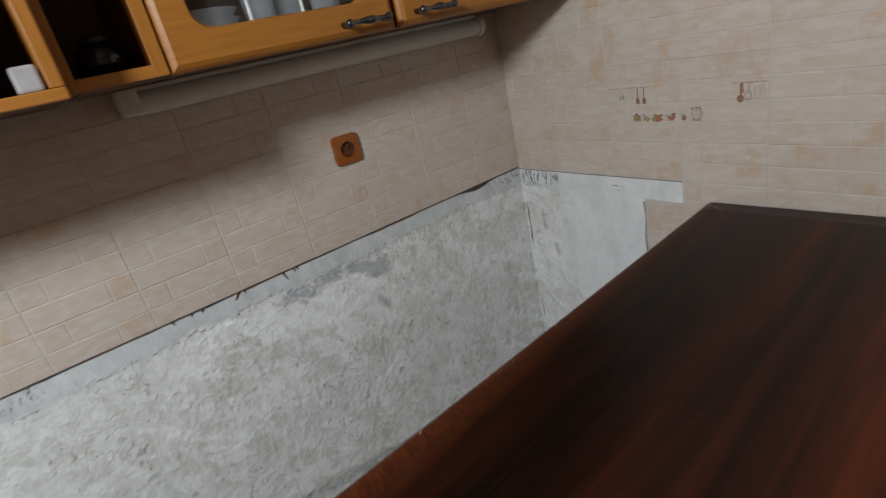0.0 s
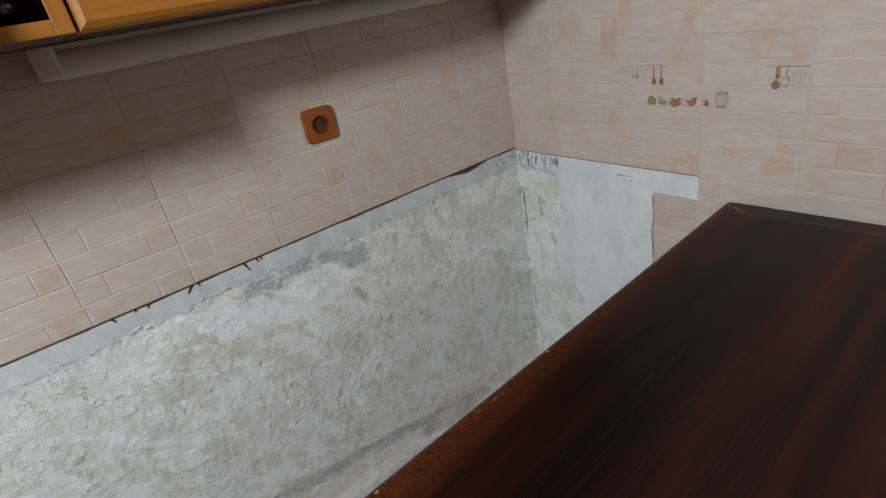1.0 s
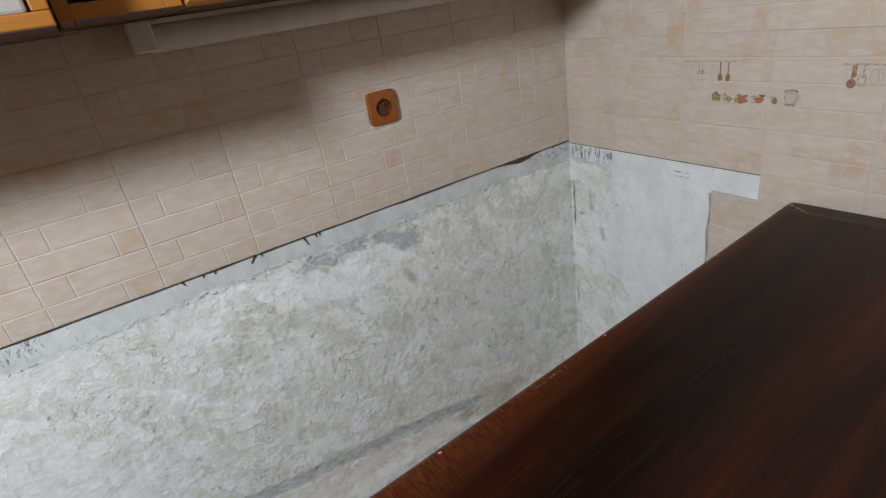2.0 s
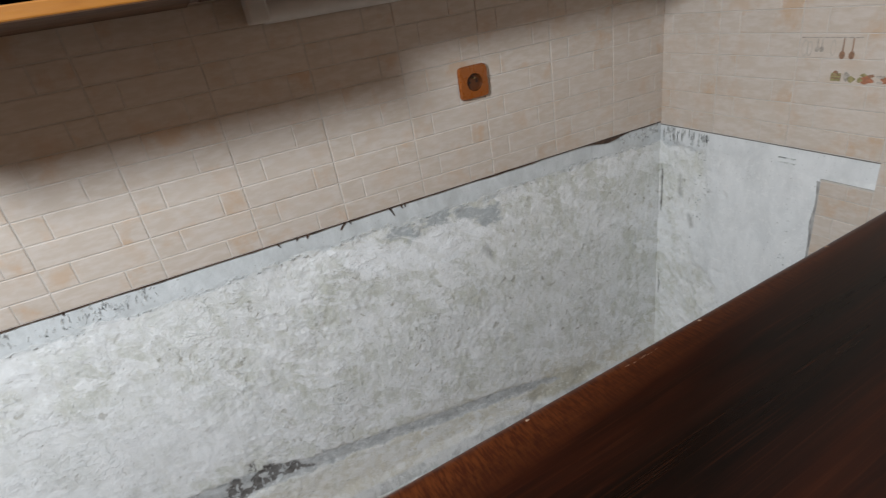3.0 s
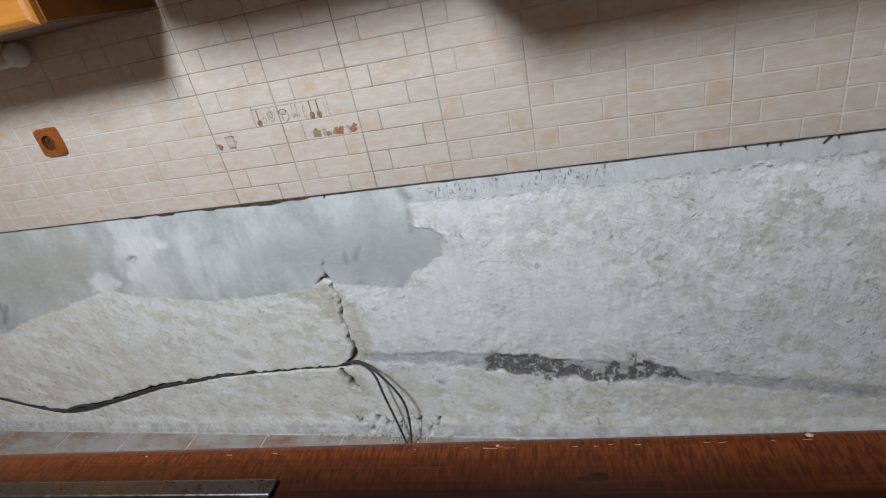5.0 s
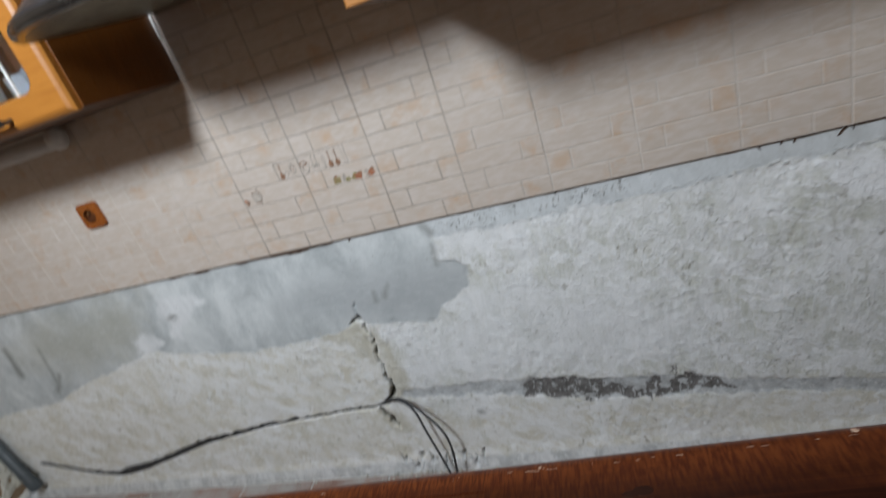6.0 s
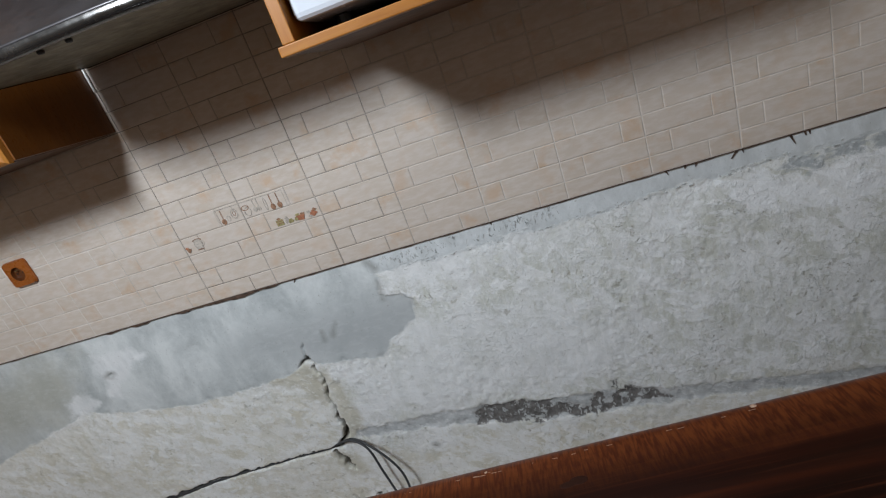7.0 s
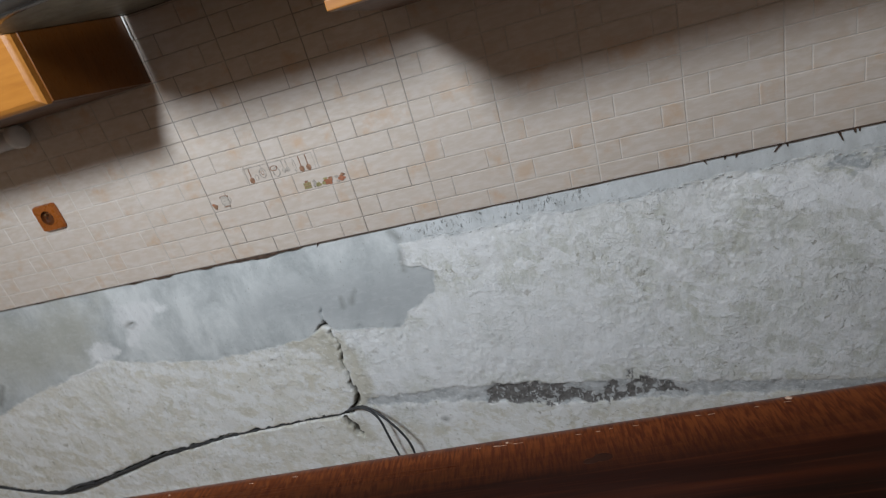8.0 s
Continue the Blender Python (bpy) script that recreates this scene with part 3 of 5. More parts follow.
def back_height(U, Z, f):
    lumps = grain(U, Z, 9, 3, 3.0)
    trowel = grain(U, Z, 34, 4, 7.0, 1.1, 0.9)
    pits = grain(U, Z, 60, 2, 11.0)
    smooth_part = np.maximum(soft(f["skim"] + 0.02 * trowel, 0.006), soft(f["strip"] + 0.015 * trowel, 0.006))
    crust = np.clip(0.65 + 1.1 * grain(U, Z, 4, 2, 41.0), 0.25, 1.3)
    rough = 0.0017 * lumps + 0.0013 * trowel + 0.0009 * pits - 0.003 * (pits > 0.70)
    h = rough * crust * (1 - smooth_part) + (0.0012 + 0.0006 * lumps) * smooth_part
    h += 0.002 * soft(f["white"], 0.05) - 0.0024 * soft(f["band"] + 0.014 * trowel, 0.006) - 0.003 * soft(f["dark"] + 0.012 * trowel, 0.005)
    h -= 0.024 * soft(f["crack"] + 0.002 * pits, 0.004)
    h += 0.010 * soft(f["base"] + 0.02 * lumps, 0.03)
    return h


part_back = sheet("bare_plaster", wall_back, np.arange(LEFT, RIGHT + 0.014, 0.004), np.arange(-0.02, TILE_FOOT + 0.004, 0.004),
                  lambda U, Z, H: np.stack([U, 0.004 - H, Z], -1), back_fields, back_height)
part_back["label"] = "stripped grey and beige plaster with a chased crack"

R_ROUGH = [(0.02, -0.1), (-0.16, -0.1), (-0.20, 0.30), (-0.23, 0.40), (-0.15, 0.45), (-0.11, 0.52), (-0.15, 0.62), (-0.17, 0.70), (-0.15, 0.81), (0.02, 0.83)]


def right_fields(U, Z):
    f = {"skim": np.full(U.shape, -0.5), "tan": np.full(U.shape, -0.5), "swipe": np.full(U.shape, -0.5), "wpatch": -field(U, Z, R_ROUGH), "blot": np.full(U.shape, -0.5)}
    f["white"] = -field(U, Z, R_ROUGH)
    f["strip"] = Z - 0.812
    f["band"] = np.full(U.shape, -0.5)
    f["dark"] = np.full(U.shape, -0.5)
    seams = ([(-0.002, 0.74, 0.0), (-0.006, 0.70, 0.004), (-0.006, 0.66, 0.002), (-0.005, 0.61, 0.004), (-0.003, 0.58, 0.0)], [(-0.004, 0.35, 0.0), (-0.006, 0.31, 0.003), (-0.004, 0.27, 0.0)])
    f["crack"] = np.maximum.reduce([line_field(U, Z, c) for c in seams])
    f["scuff"] = np.maximum.reduce([line_field(U, Z, c) for c in ([(-0.075, 0.72, 0.003), (-0.078, 0.66, 0.006)], [(-0.12, 0.60, 0.005), (-0.125, 0.57, 0.004)])])
    f["base"] = 0.045 - Z
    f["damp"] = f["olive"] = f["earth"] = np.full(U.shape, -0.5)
    return f


def west_fields(U, Z):
    none = np.full(U.shape, -0.5)
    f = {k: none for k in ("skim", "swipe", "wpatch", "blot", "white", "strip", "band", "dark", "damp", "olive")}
    f["tan"] = np.full(U.shape, 0.4)
    f["crack"] = np.maximum.reduce([line_field(U, Z, c) for c in ([(-0.02, 0.30, 0.012), (-0.08, 0.22, 0.020), (-0.10, 0.14, 0.010)], [(-0.03, 0.09, 0.016), (-0.13, 0.07, 0.010)])])
    f["scuff"], f["base"] = none, 0.05 - Z
    f["earth"] = field(U, Z, [(0.02, 0.35), (-0.12, 0.30), (-0.20, 0.10), (0.02, 0.05)])
    return f


def right_height(U, Z, f):
    trowel = grain(U, Z, 34, 4, 21.0)
    pits = grain(U, Z, 60, 2, 17.0)
    smooth_part = np.maximum(soft(f["white"] + 0.12 * trowel, 0.05), soft(f["strip"], 0.008))
    return (0.0022 * trowel + 0.001 * pits) * (1 - smooth_part) + (0.001 + 0.0005 * trowel) * smooth_part - 0.006 * soft(f["crack"], 0.004)


for lo, hi, z0, z1 in ((-0.476, 0.010, -0.02, TILE_FOOT + 0.003), (-0.588, -0.472, 0.801, TILE_FOOT + 0.003)):
    ob = sheet("bare_plaster", wall_right, np.arange(lo, hi + 0.001, 0.004), np.arange(z0, z1 + 0.001, 0.004),
               lambda U, Z, H: np.stack([RIGHT + 0.004 - H, U, Z], -1), right_fields, right_height)
    ob["label"] = "white smoothed plaster patch"

west_plaster = sheet("bare_plaster", bpy.data.objects["wall_west"], np.arange(-0.70, 0.010, 0.005), np.arange(-0.02, 0.76, 0.005),
                     lambda U, Z, H: np.stack([LEFT + 0.003 + 2.2 * H, U, Z], -1), west_fields, right_height)
west_plaster["label"] = "crumbling beige plaster"

# ---- worktop pulled off the wall ----
SKEW = math.atan(0.0545)
counter = thing("kitchen_counter", (0, 0, 0), "dark mahogany laminate counter pulled away from the stripped wall", "counter")


def worktop_mesh():
    """A postformed slab: x runs left from the corner, y towards the room, its long edge rounded over."""
    length, depth, thick, r = 2.9, 0.66, 0.038, 0.019
    section = [(depth, -thick), (depth, 0.0)]
    for k in range(30):
        section.append((depth - 0.02 - (depth - 0.06) * (k + 1) / 30, 0.0))
    for k in range(11):
        a = math.pi / 2 + math.pi * k / 10
        section.append((r + r * math.cos(a), -r + r * math.sin(a)))
    bm = bmesh.new()
    xs = np.linspace(0, length, 60)
    rings = [[bm.verts.new((-x, -y, z)) for y, z in section] for x in xs]
    for a, b in zip(rings, rings[1:]):
        for k in range(len(section)):
            j = (k + 1) % len(section)
            bm.faces.new((a[k], a[j], b[j], b[k]))
    bm.faces.new(rings[0])
    bm.faces.new(rings[-1][::-1])
    return bm


top_at = Matrix.Translation((0.955, -0.653, 0.832)) @ Matrix.Rotation(SKEW, 4, "Z")
slab = part("worktop", worktop_mesh(), WORKTOP, counter, "dark glossy mahogany worktop with a worn rounded edge")
lip = slab.data.attributes.new("sd_lip", "FLOAT", "POINT")
lip.data.foreach_set("value", [0.055 + v.co.y - 0.05 * min(1.0, max(0.0, (1.05 + v.co.x) / 0.8)) for v in slab.data.vertices])
for p in slab.data.polygons:
    p.use_smooth = abs(p.normal.x) < 0.5
slab.matrix_basis = top_at
CARCASS = plain("counter_carcass_board", (0.10, 0.035, 0.014), 0.5, 0.0, 0.2, 12)
for x0 in (0.02, 0.95, 1.88, 2.84):
    ob = part("side_panel", box(-x0 - 0.018, -x0, -0.60, -0.05, -0.83, -0.039), CARCASS, counter)
    ob.matrix_basis = top_at
ob = part("back_panel", box(-2.86, -0.02, -0.048, -0.040, -0.83, -0.039), CARCASS, counter)
ob.matrix_basis = top_at

# nicks and scratches along the rounded edge
NICK = plain("bare_chipboard", (0.36, 0.24, 0.17), 0.8, 0.0, 0.2, 200)
nicks = bmesh.new()
rng = random.Random(4)
for x, y, rx, ry in ((0.30, 0.012, 0.004, 0.003), (0.625, 0.014, 0.003, 0.003), (0.945, 0.016, 0.0035, 0.003), (1.268, 0.014, 0.0045, 0.0035), (1.585, 0.018, 0.0035, 0.003), (2.05, 0.02, 0.004, 0.003)):
    bmesh.ops.create_icosphere(nicks, subdivisions=1, radius=1, matrix=Matrix.Translation((-x, -y, -0.0012)) @ Matrix.Diagonal((rx, ry, 0.0016, 1)))
for k in range(34):
    x = rng.choice((rng.uniform(0.72, 0.78), rng.uniform(1.25, 1.95), rng.uniform(1.25, 1.6)))
    w = rng.uniform(0.001, 0.008)
    bmesh.ops.create_cube(nicks, size=1, matrix=Matrix.Translation((-x, -0.0205 - rng.uniform(-0.0012, 0.0012), 0.0)) @ Matrix.Rotation(rng.uniform(-0.03, 0.03), 4, "Z") @ Matrix.Diagonal((w, 0.00045, 0.0005, 1)))
for k in range(14):
    t = k / 13
    bmesh.ops.create_cube(nicks, size=1, matrix=Matrix.Translation((-0.012 - 0.03 * t, -0.012 - 0.045 * t + rng.uniform(-0.004, 0.004), 0.0)) @ Matrix.Rotation(rng.uniform(0, 3), 4, "Z") @ Matrix.Diagonal((0.008, 0.0015, 0.0006, 1)))
nicks_ob = part("worn_nicks", nicks, NICK, counter, "pale chips and scratches")
nicks_ob.matrix_basis = top_at
nicks_ob["kind"] = "stuff"

knot = bmesh.new()
for kx, ky, rx, ry in ((-1.480, -0.060, 0.011, 0.006), (-1.493, -0.063, 0.009, 0.004)):
    bmesh.ops.create_icosphere(knot, subdivisions=2, radius=1, matrix=Matrix.Translation((kx, ky, 0.0)) @ Matrix.Diagonal((rx, ry, 0.0005, 1)))
part("knot", knot, plain("dark_knot", (0.022, 0.008, 0.0045), 0.55, spec=0.1), counter, "dark wood knot").matrix_basis = top_at

hob = thing("hob", (-1.2, -1.05, 0.831), "black glass hob with a brushed metal frame set on the worktop", "hob")
hob_at = Matrix.Translation((-0.878, -0.815, 0.831)) @ Matrix.Rotation(SKEW, 4, "Z")
rim_bm = bmesh.new()
for a in ((-0.58, 0, -0.022, 0), (-0.58, 0, -0.50, -0.478), (-0.58, -0.555, -0.478, -0.022), (-0.025, 0, -0.478, -0.022)):
    box(a[0], a[1], a[2], a[3], 0, 0.008, 0.002, rim_bm)
ob = part("rim", rim_bm, HOB_FRAME, hob, "brushed dark metal rim")
ob.matrix_basis = hob_at
ob = part("glass_plate", box(-0.555, -0.025, -0.478, -0.022, 0.0, 0.005), HOB_GLASS, hob)
ob.matrix_basis = hob_at

# ---- wall cabinets ----
CZ, CT = 1.372, 2.08


def wall_cabinet(x0, x1, depth, label, group=""):
    ob = thing("wall_cabinet", ((x0 + x1) / 2, -depth / 2, CZ), label, "cabinet", group)
    # side panels get the darkened wood, shade included in the colour
    part("side_panel", box(x0, x0 + 0.018, -depth, -0.006, CZ + 0.001, CT, 0.001), OAK_SHADED, ob)
    part("side_panel", box(x1 - 0.018, x1, -depth, -0.006, CZ + 0.001, CT, 0.001), OAK_SHADED, ob)
    part("bottom_board", box(x0 + 0.018, x1 - 0.018, -depth, -0.006, CZ, CZ + 0.018), INNER_SHADED, ob)
    part("top_board", box(x0 + 0.018, x1 - 0.018, -depth, -0.006, CT - 0.018, CT), INNER_SHADED, ob)
    part("back_board", box(x0 + 0.018, x1 - 0.018, -0.012, -0.006, CZ + 0.018, CT - 0.018), INNER_SHADED, ob)
    return ob


def rounded_hole(x0, x1, z0, z1, r, n=6):
    pts = []
    for cx, cz, a0 in ((x1 - r, z0 + r, -90), (x1 - r, z1 - r, 0), (x0 + r, z1 - r, 90), (x0 + r, z0 + r, 180)):
        for k in range(n + 1):
            a = radians(a0 + 90 * k / n)
            pts.append((cx + r * math.cos(a), cz + r * math.sin(a)))
    return pts


def frame_with_hole(x0, x1, z0, z1, hole, y_back, y_face):
    """A door leaf with a rounded opening and a moulded outer edge."""
    bm = bmesh.new()
    n = len(hole)
    cx, cz = (x0 + x1) / 2, (z0 + z1) / 2

    def outer(inset):
        rx0, rx1, rz0, rz1 = x0 + inset, x1 - inset, z0 + inset, z1 - inset
        quarter = n // 4
        res = []
        corners = ((rx1, rz0), (rx1, rz1), (rx0, rz1), (rx0, rz0))
        for q in range(4):
            for k in range(quarter):
                hx, hz = hole[q * quarter + k]
                ox, oz = corners[q]
                if k == quarter // 2:
                    res.append((ox, oz))
                else:
                    res.append((hx, oz) if (k < quarter // 2) == (q % 2 == 0) else (ox, hz))
        return res

    levels = [(outer(0.0), y_back), (outer(0.0), y_face + 0.010), (outer(0.004), y_face + 0.005), (outer(0.006), y_face + 0.0035), (outer(0.012), y_face),
              ([(hx, hz) for hx, hz in hole], y_face)]
    shrink = [(hx + (cx - hx) * 0.02, hz + (cz - hz) * 0.012) for hx, hz in hole]
    levels += [(shrink, y_face + 0.006), (shrink, y_back)]
    rings = [[bm.verts.new((x, y, z)) for x, z in pts] for pts, y in levels]
    for a, b in zip(rings, rings[1:]):
        for k in range(n):
            j = (k + 1) % n
            bm.faces.new((a[k], a[j], b[j], b[k]))
    for k in range(n):
        j = (k + 1) % n
        bm.faces.new((rings[-1][k], rings[-1][j], rings[0][j], rings[0][k]))
    bmesh.ops.remove_doubles(bm, verts=bm.verts, dist=0.0002)
    return bm


def pull(x, z, y, width, parent):
    """A turned pewter bar handle on two feet."""
    prof = [(0.0045, 0.0), (0.0075, 0.004), (0.0075, 0.010), (0.0042, 0.016), (0.0048, width * 0.36), (0.0068, width * 0.42), (0.0068, width * 0.45), (0.005, width * 0.47),
            (0.0078, width * 0.5), (0.005, width * 0.53), (0.0068, width * 0.55), (0.0068, width * 0.58), (0.0048, width * 0.64), (0.0042, width - 0.016), (0.0075, width - 0.010), (0.0075, width - 0.004), (0.0045, width)]
    bm = lathe(prof, (x, y - 0.024, z), "X", 14)
    for fx in (x + 0.007, x + width - 0.007):
        lathe([(0.006, 0.0), (0.0045, 0.01), (0.0055, 0.024)], (fx, y, z), "Y", 12, bm)
    part("handle", bm, PEWTER, parent, "dark turned pewter handle", True)


def glazed_door(x0, x1, y, parent, handle_x, bars):
    z0, z1 = CZ - 0.002, CT
    hole = rounded_hole(x0 + 0.055, x1 - 0.055, z0 + 0.055, z1 - 0.055, 0.035)
    door = part("door", frame_with_hole(x0, x1, z0, z1, hole, y, y - 0.021), OAK_X, parent, "honey wood glazed door with rounded opening")
    pane = part("glass_pane", box(x0 + 0.045, x1 - 0.045, y - 0.008, y - 0.005, z0 + 0.045, z1 - 0.045), GLASS, door, "clear glass pane")
    for b in bars:
        part("glazing_bar", box(b - 0.0025, b + 0.0025, y - 0.014, y - 0.009, z0 + 0.05, z1 - 0.05, 0.001), MUNTIN, door)
    pull(handle_x, CZ + 0.021, y - 0.021, 0.102, door)
    return door


def solid_door(x0, x1, y, parent, handle_x):
    z0, z1 = CZ - 0.002, CT
    hole = rounded_hole(x0 + 0.055, x1 - 0.055, z0 + 0.055, z1 - 0.055, 0.035)
    door = part("door", frame_with_hole(x0, x1, z0, z1, hole, y, y - 0.021), OAK_X, parent)
    part("door_panel", box(x0 + 0.045, x1 - 0.045, y - 0.010, y - 0.004, z0 + 0.045, z1 - 0.045), OAK_Z, door)
    pull(handle_x, CZ + 0.021, y - 0.021, 0.098, door)
    return door


D = 0.305
G = "wall cabinets over the worktop"
cab = wall_cabinet(-0.040, 0.402, D, "honey wood wall cabinet with a glazed door, dishes inside", G)
glazed_door(-0.0395, 0.398, -D - 0.001, cab, 0.273, (0.115, 0.212))
cab2 = wall_cabinet(0.404, RIGHT - 0.012, D, "honey wood corner wall cabinet with a closed door", G)
solid_door(0.412, RIGHT - 0.03, -D - 0.001, cab2, 0.445)
cab3 = wall_cabinet(-1.86, -1.405, D, "honey wood wall cabinet with a glazed door, cups inside", G)
glazed_door(-1.856, -1.409, -D - 0.001, cab3, -1.66, (-1.52, -1.63))
cab4 = wall_cabinet(-2.32, -1.862, D, "honey wood wall cabinet with a closed door", G)
solid_door(-2.316, -1.866, -D - 0.001, cab4, -2.0)

# open narrow niche
niche = wall_cabinet(-0.186, -0.042, D + 0.015, "narrow open honey wood shelf unit holding a black jar", G)
part("front_edge", box(-0.186, -0.169, -D - 0.019, -D - 0.0155, CZ, CT, 0.001), OAK_Z, niche)
part("front_edge", box(-0.063, -0.042, -D - 0.019, -D - 0.0155, CZ, CT, 0.001), OAK_Z, niche)
part("front_edge", box(-0.169, -0.063, -D - 0.019, -D - 0.0155, CZ, CZ + 0.0185, 0.001), OAK_X, niche)

jar = thing("jar", (-0.112, -0.22, CZ + 0.019), "squat round black glossy jar standing in the open niche", "jar")
part("glass_body", lathe([(0.024, 0.0), (0.036, 0.003), (0.043, 0.014), (0.043, 0.026), (0.036, 0.040), (0.024, 0.048)], (-0.112, -0.235, CZ + 0.019), "Z", 32), BOTTLE, jar, "", True)
part("lid", lathe([(0.025, 0.0), (0.026, 0.003), (0.025, 0.010), (0.010, 0.014)], (-0.112, -0.235, CZ + 0.0675), "Z", 28), BLACK, jar, "", True)

# open unit with the microwave, deeper than its neighbours
MD, UZ = 0.411, 1.365
unit = thing("microwave_shelf_unit", (-0.495, -MD / 2, UZ), "open honey wood wall unit holding a white microwave", "shelf unit", G)
part("side_panel", box(-0.778, -0.757, -MD, -0.03, UZ + 0.0165, CT, 0.0015), OAK_Z, unit)
part("side_panel", box(-0.205, -0.188, -MD, -0.03, UZ + 0.0165, CT, 0.0015), OAK_Z, unit)
part("edge_strip", box(-0.786, -0.188, -MD - 0.004, -MD + 0.018, UZ, UZ + 0.016, 0.002), OAK_X, unit)
# behind the edge strip the underside shade is painted as a dark board
part("bottom_board", box(-0.780, -0.190, -MD + 0.0185, -0.03, UZ + 0.001, UZ + 0.0158), INNER_SHADED, unit)
part("top_board", box(-0.757, -0.205, -MD, -0.03, CT - 0.018, CT), INNER_SHADED, unit)
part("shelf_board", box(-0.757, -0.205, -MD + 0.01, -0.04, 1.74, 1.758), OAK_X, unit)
part("back_board", box(-0.757, -0.205, -0.036, -0.03, UZ + 0.017, CT - 0.018), INNER_SHADED, unit)
part("hanging_rail", box(-0.76, -0.24, -0.028, -0.006, UZ + 0.002, UZ + 0.03), BLACK, unit)

oven = thing("microwave", (-0.5, -0.2, UZ + 0.017), "white microwave oven with a grey vent grille, on the open shelf", "microwave")
part("housing", box(-0.752, -0.265, -MD + 0.018, -0.06, UZ + 0.040, 1.70, 0.012, seg=3), WHITE_ENAMEL, oven, "white enamelled housing", False)
for fx, fy in ((-0.70, -MD + 0.12), (-0.30, -MD + 0.12), (-0.70, -0.1), (-0.30, -0.1)):
    part("foot", lathe([(0.014, 0.0), (0.016, 0.022)], (fx, fy, UZ + 0.0165), "Z", 14), BLACK, oven)
grille = bmesh.new()
for k in range(26):
    box(-0.690, -0.575, -MD + 0.0165, -MD + 0.020, UZ + 0.086 + k * 0.0042, UZ + 0.0885 + k * 0.0042, 0, grille)
part("vent_grille", grille, plain("grille_grey", (0.16, 0.165, 0.17), 0.5), oven, "fine grey slotted grille")
# maker's mark as a plain flourish
mark = bmesh.new()
for k in range(9):
    bx = -0.555 + k * 0.009
    prism([(bx, UZ + 0.060), (bx + 0.0016, UZ + 0.060), (bx + 0.0044, UZ + 0.060 + (0.014 if k % 3 else 0.022)), (bx + 0.0028, UZ + 0.060 + (0.014 if k % 3 else 0.022))], -MD + 0.0165, -MD + 0.018, mark)
box(-0.552, -0.478, -MD + 0.0165, -MD + 0.018, UZ + 0.0555, UZ + 0.0568, 0, mark)
part("maker_mark", mark, plain("mark_grey", (0.10, 0.11, 0.13), 0.5), oven)
card = thing("white_box", (-0.235, -0.36, UZ + 0.017), "small crumpled white card box beside the microwave", "box")
part("card_body", box(-0.2385, -0.2085, -0.397, -0.31, UZ + 0.0165, UZ + 0.050, 0.004), PAPER, card)

# crockery behind the glass
def dish(x, y, z, r, h, label):
    ob = thing("dish", (x, y, z), label, "dish", "white crockery")
    part("bowl", lathe([(r * 0.55, 0.0), (r * 0.6, 0.004), (r, h), (r * 0.97, h), (r * 0.57, 0.006)], (x, y, z), "Z", 32), CERAMIC, ob, "", True)


for k in range(3):
    dish(0.06, -0.20, CZ + 0.0185 + k * 0.016, 0.075, 0.04, "white ceramic dish stacked in the glazed cabinet")


def tumbler(x, y, r, h):
    ob = thing("cup", (x, y, CZ + 0.0185), "pale ceramic cup in the glazed cabinet", "cup", "cups behind glass")
    part("cup_body", lathe([(r * 0.8, 0.0), (r, h), (r * 0.92, h), (r * 0.75, 0.006)], (x, y, CZ + 0.0185), "Z", 24), CERAMIC, ob, "", True)


for x, y in ((0.18, -0.2), (0.25, -0.17), (0.31, -0.22), (-1.475, -0.2), (-1.50, -0.13), (-1.57, -0.2), (-1.65, -0.18), (-1.74, -0.2)):
    tumbler(x, y, 0.032, 0.095)

# ---- strip lights under the cabinets ----


def strip_light(x0, x1, y):
    ob = thing("strip_light", ((x0 + x1) / 2, y, CZ - 0.05), "unlit grey-white fluorescent strip light under the wall cabinets", "lamp", "under-cabinet lights")
    part("tube", lathe([(0.0232, 0.0), (0.024, 0.004), (0.024, x1 - x0 - 0.030)], (x0 + 0.026, y, CZ - 0.031), "X", 28), GREY_PLASTIC, ob, "fat dusty grey light tube", True)
    part("mounting_rail", box(x0 + 0.036, x1 - 0.022, y - 0.010, y + 0.020, CZ - 0.0105, CZ - 0.0005, 0.002), GREY_PLASTIC, ob)
    part("end_cap", box(x0, x0 + 0.036, y - 0.034, y + 0.028, CZ - 0.052, CZ - 0.0005, 0.005, seg=3), GREY_PLASTIC, ob, "square grey end cap")
    part("end_cap", lathe([(0.024, 0.0), (0.029, 0.003), (0.0295, 0.016), (0.026, 0.021)], (x1 - 0.021, y, CZ - 0.030), "X", 28), GREY_PLASTIC, ob, "round grey end cap", True)


strip_light(-0.097, 0.868, -0.052)
strip_light(-2.3, -1.79, -0.052)

# ---- cooker hood ----
hood = thing("cooker_hood", (-1.1, -0.2, 1.46), "grey steel chimney cooker hood with a bowed front", "cooker hood")


def hood_ring(z, left, right, side, bow, n=18, lean=1.0):
    """One level of the canopy; the hood hangs a little askew, its front lower to the right and its back edge higher."""
    pts = [(left, -0.0075, z + 0.027 * lean)]
    for k in range(n + 1):
        t = k / n
        x = left + (right - left) * t
        pts.append((x, -side - bow * (1 - (2 * t - 1) ** 4), z - (0.005 + 0.004 * t) * lean))
    pts.append((right, -0.0075, z + 0.027 * lean))
    return pts


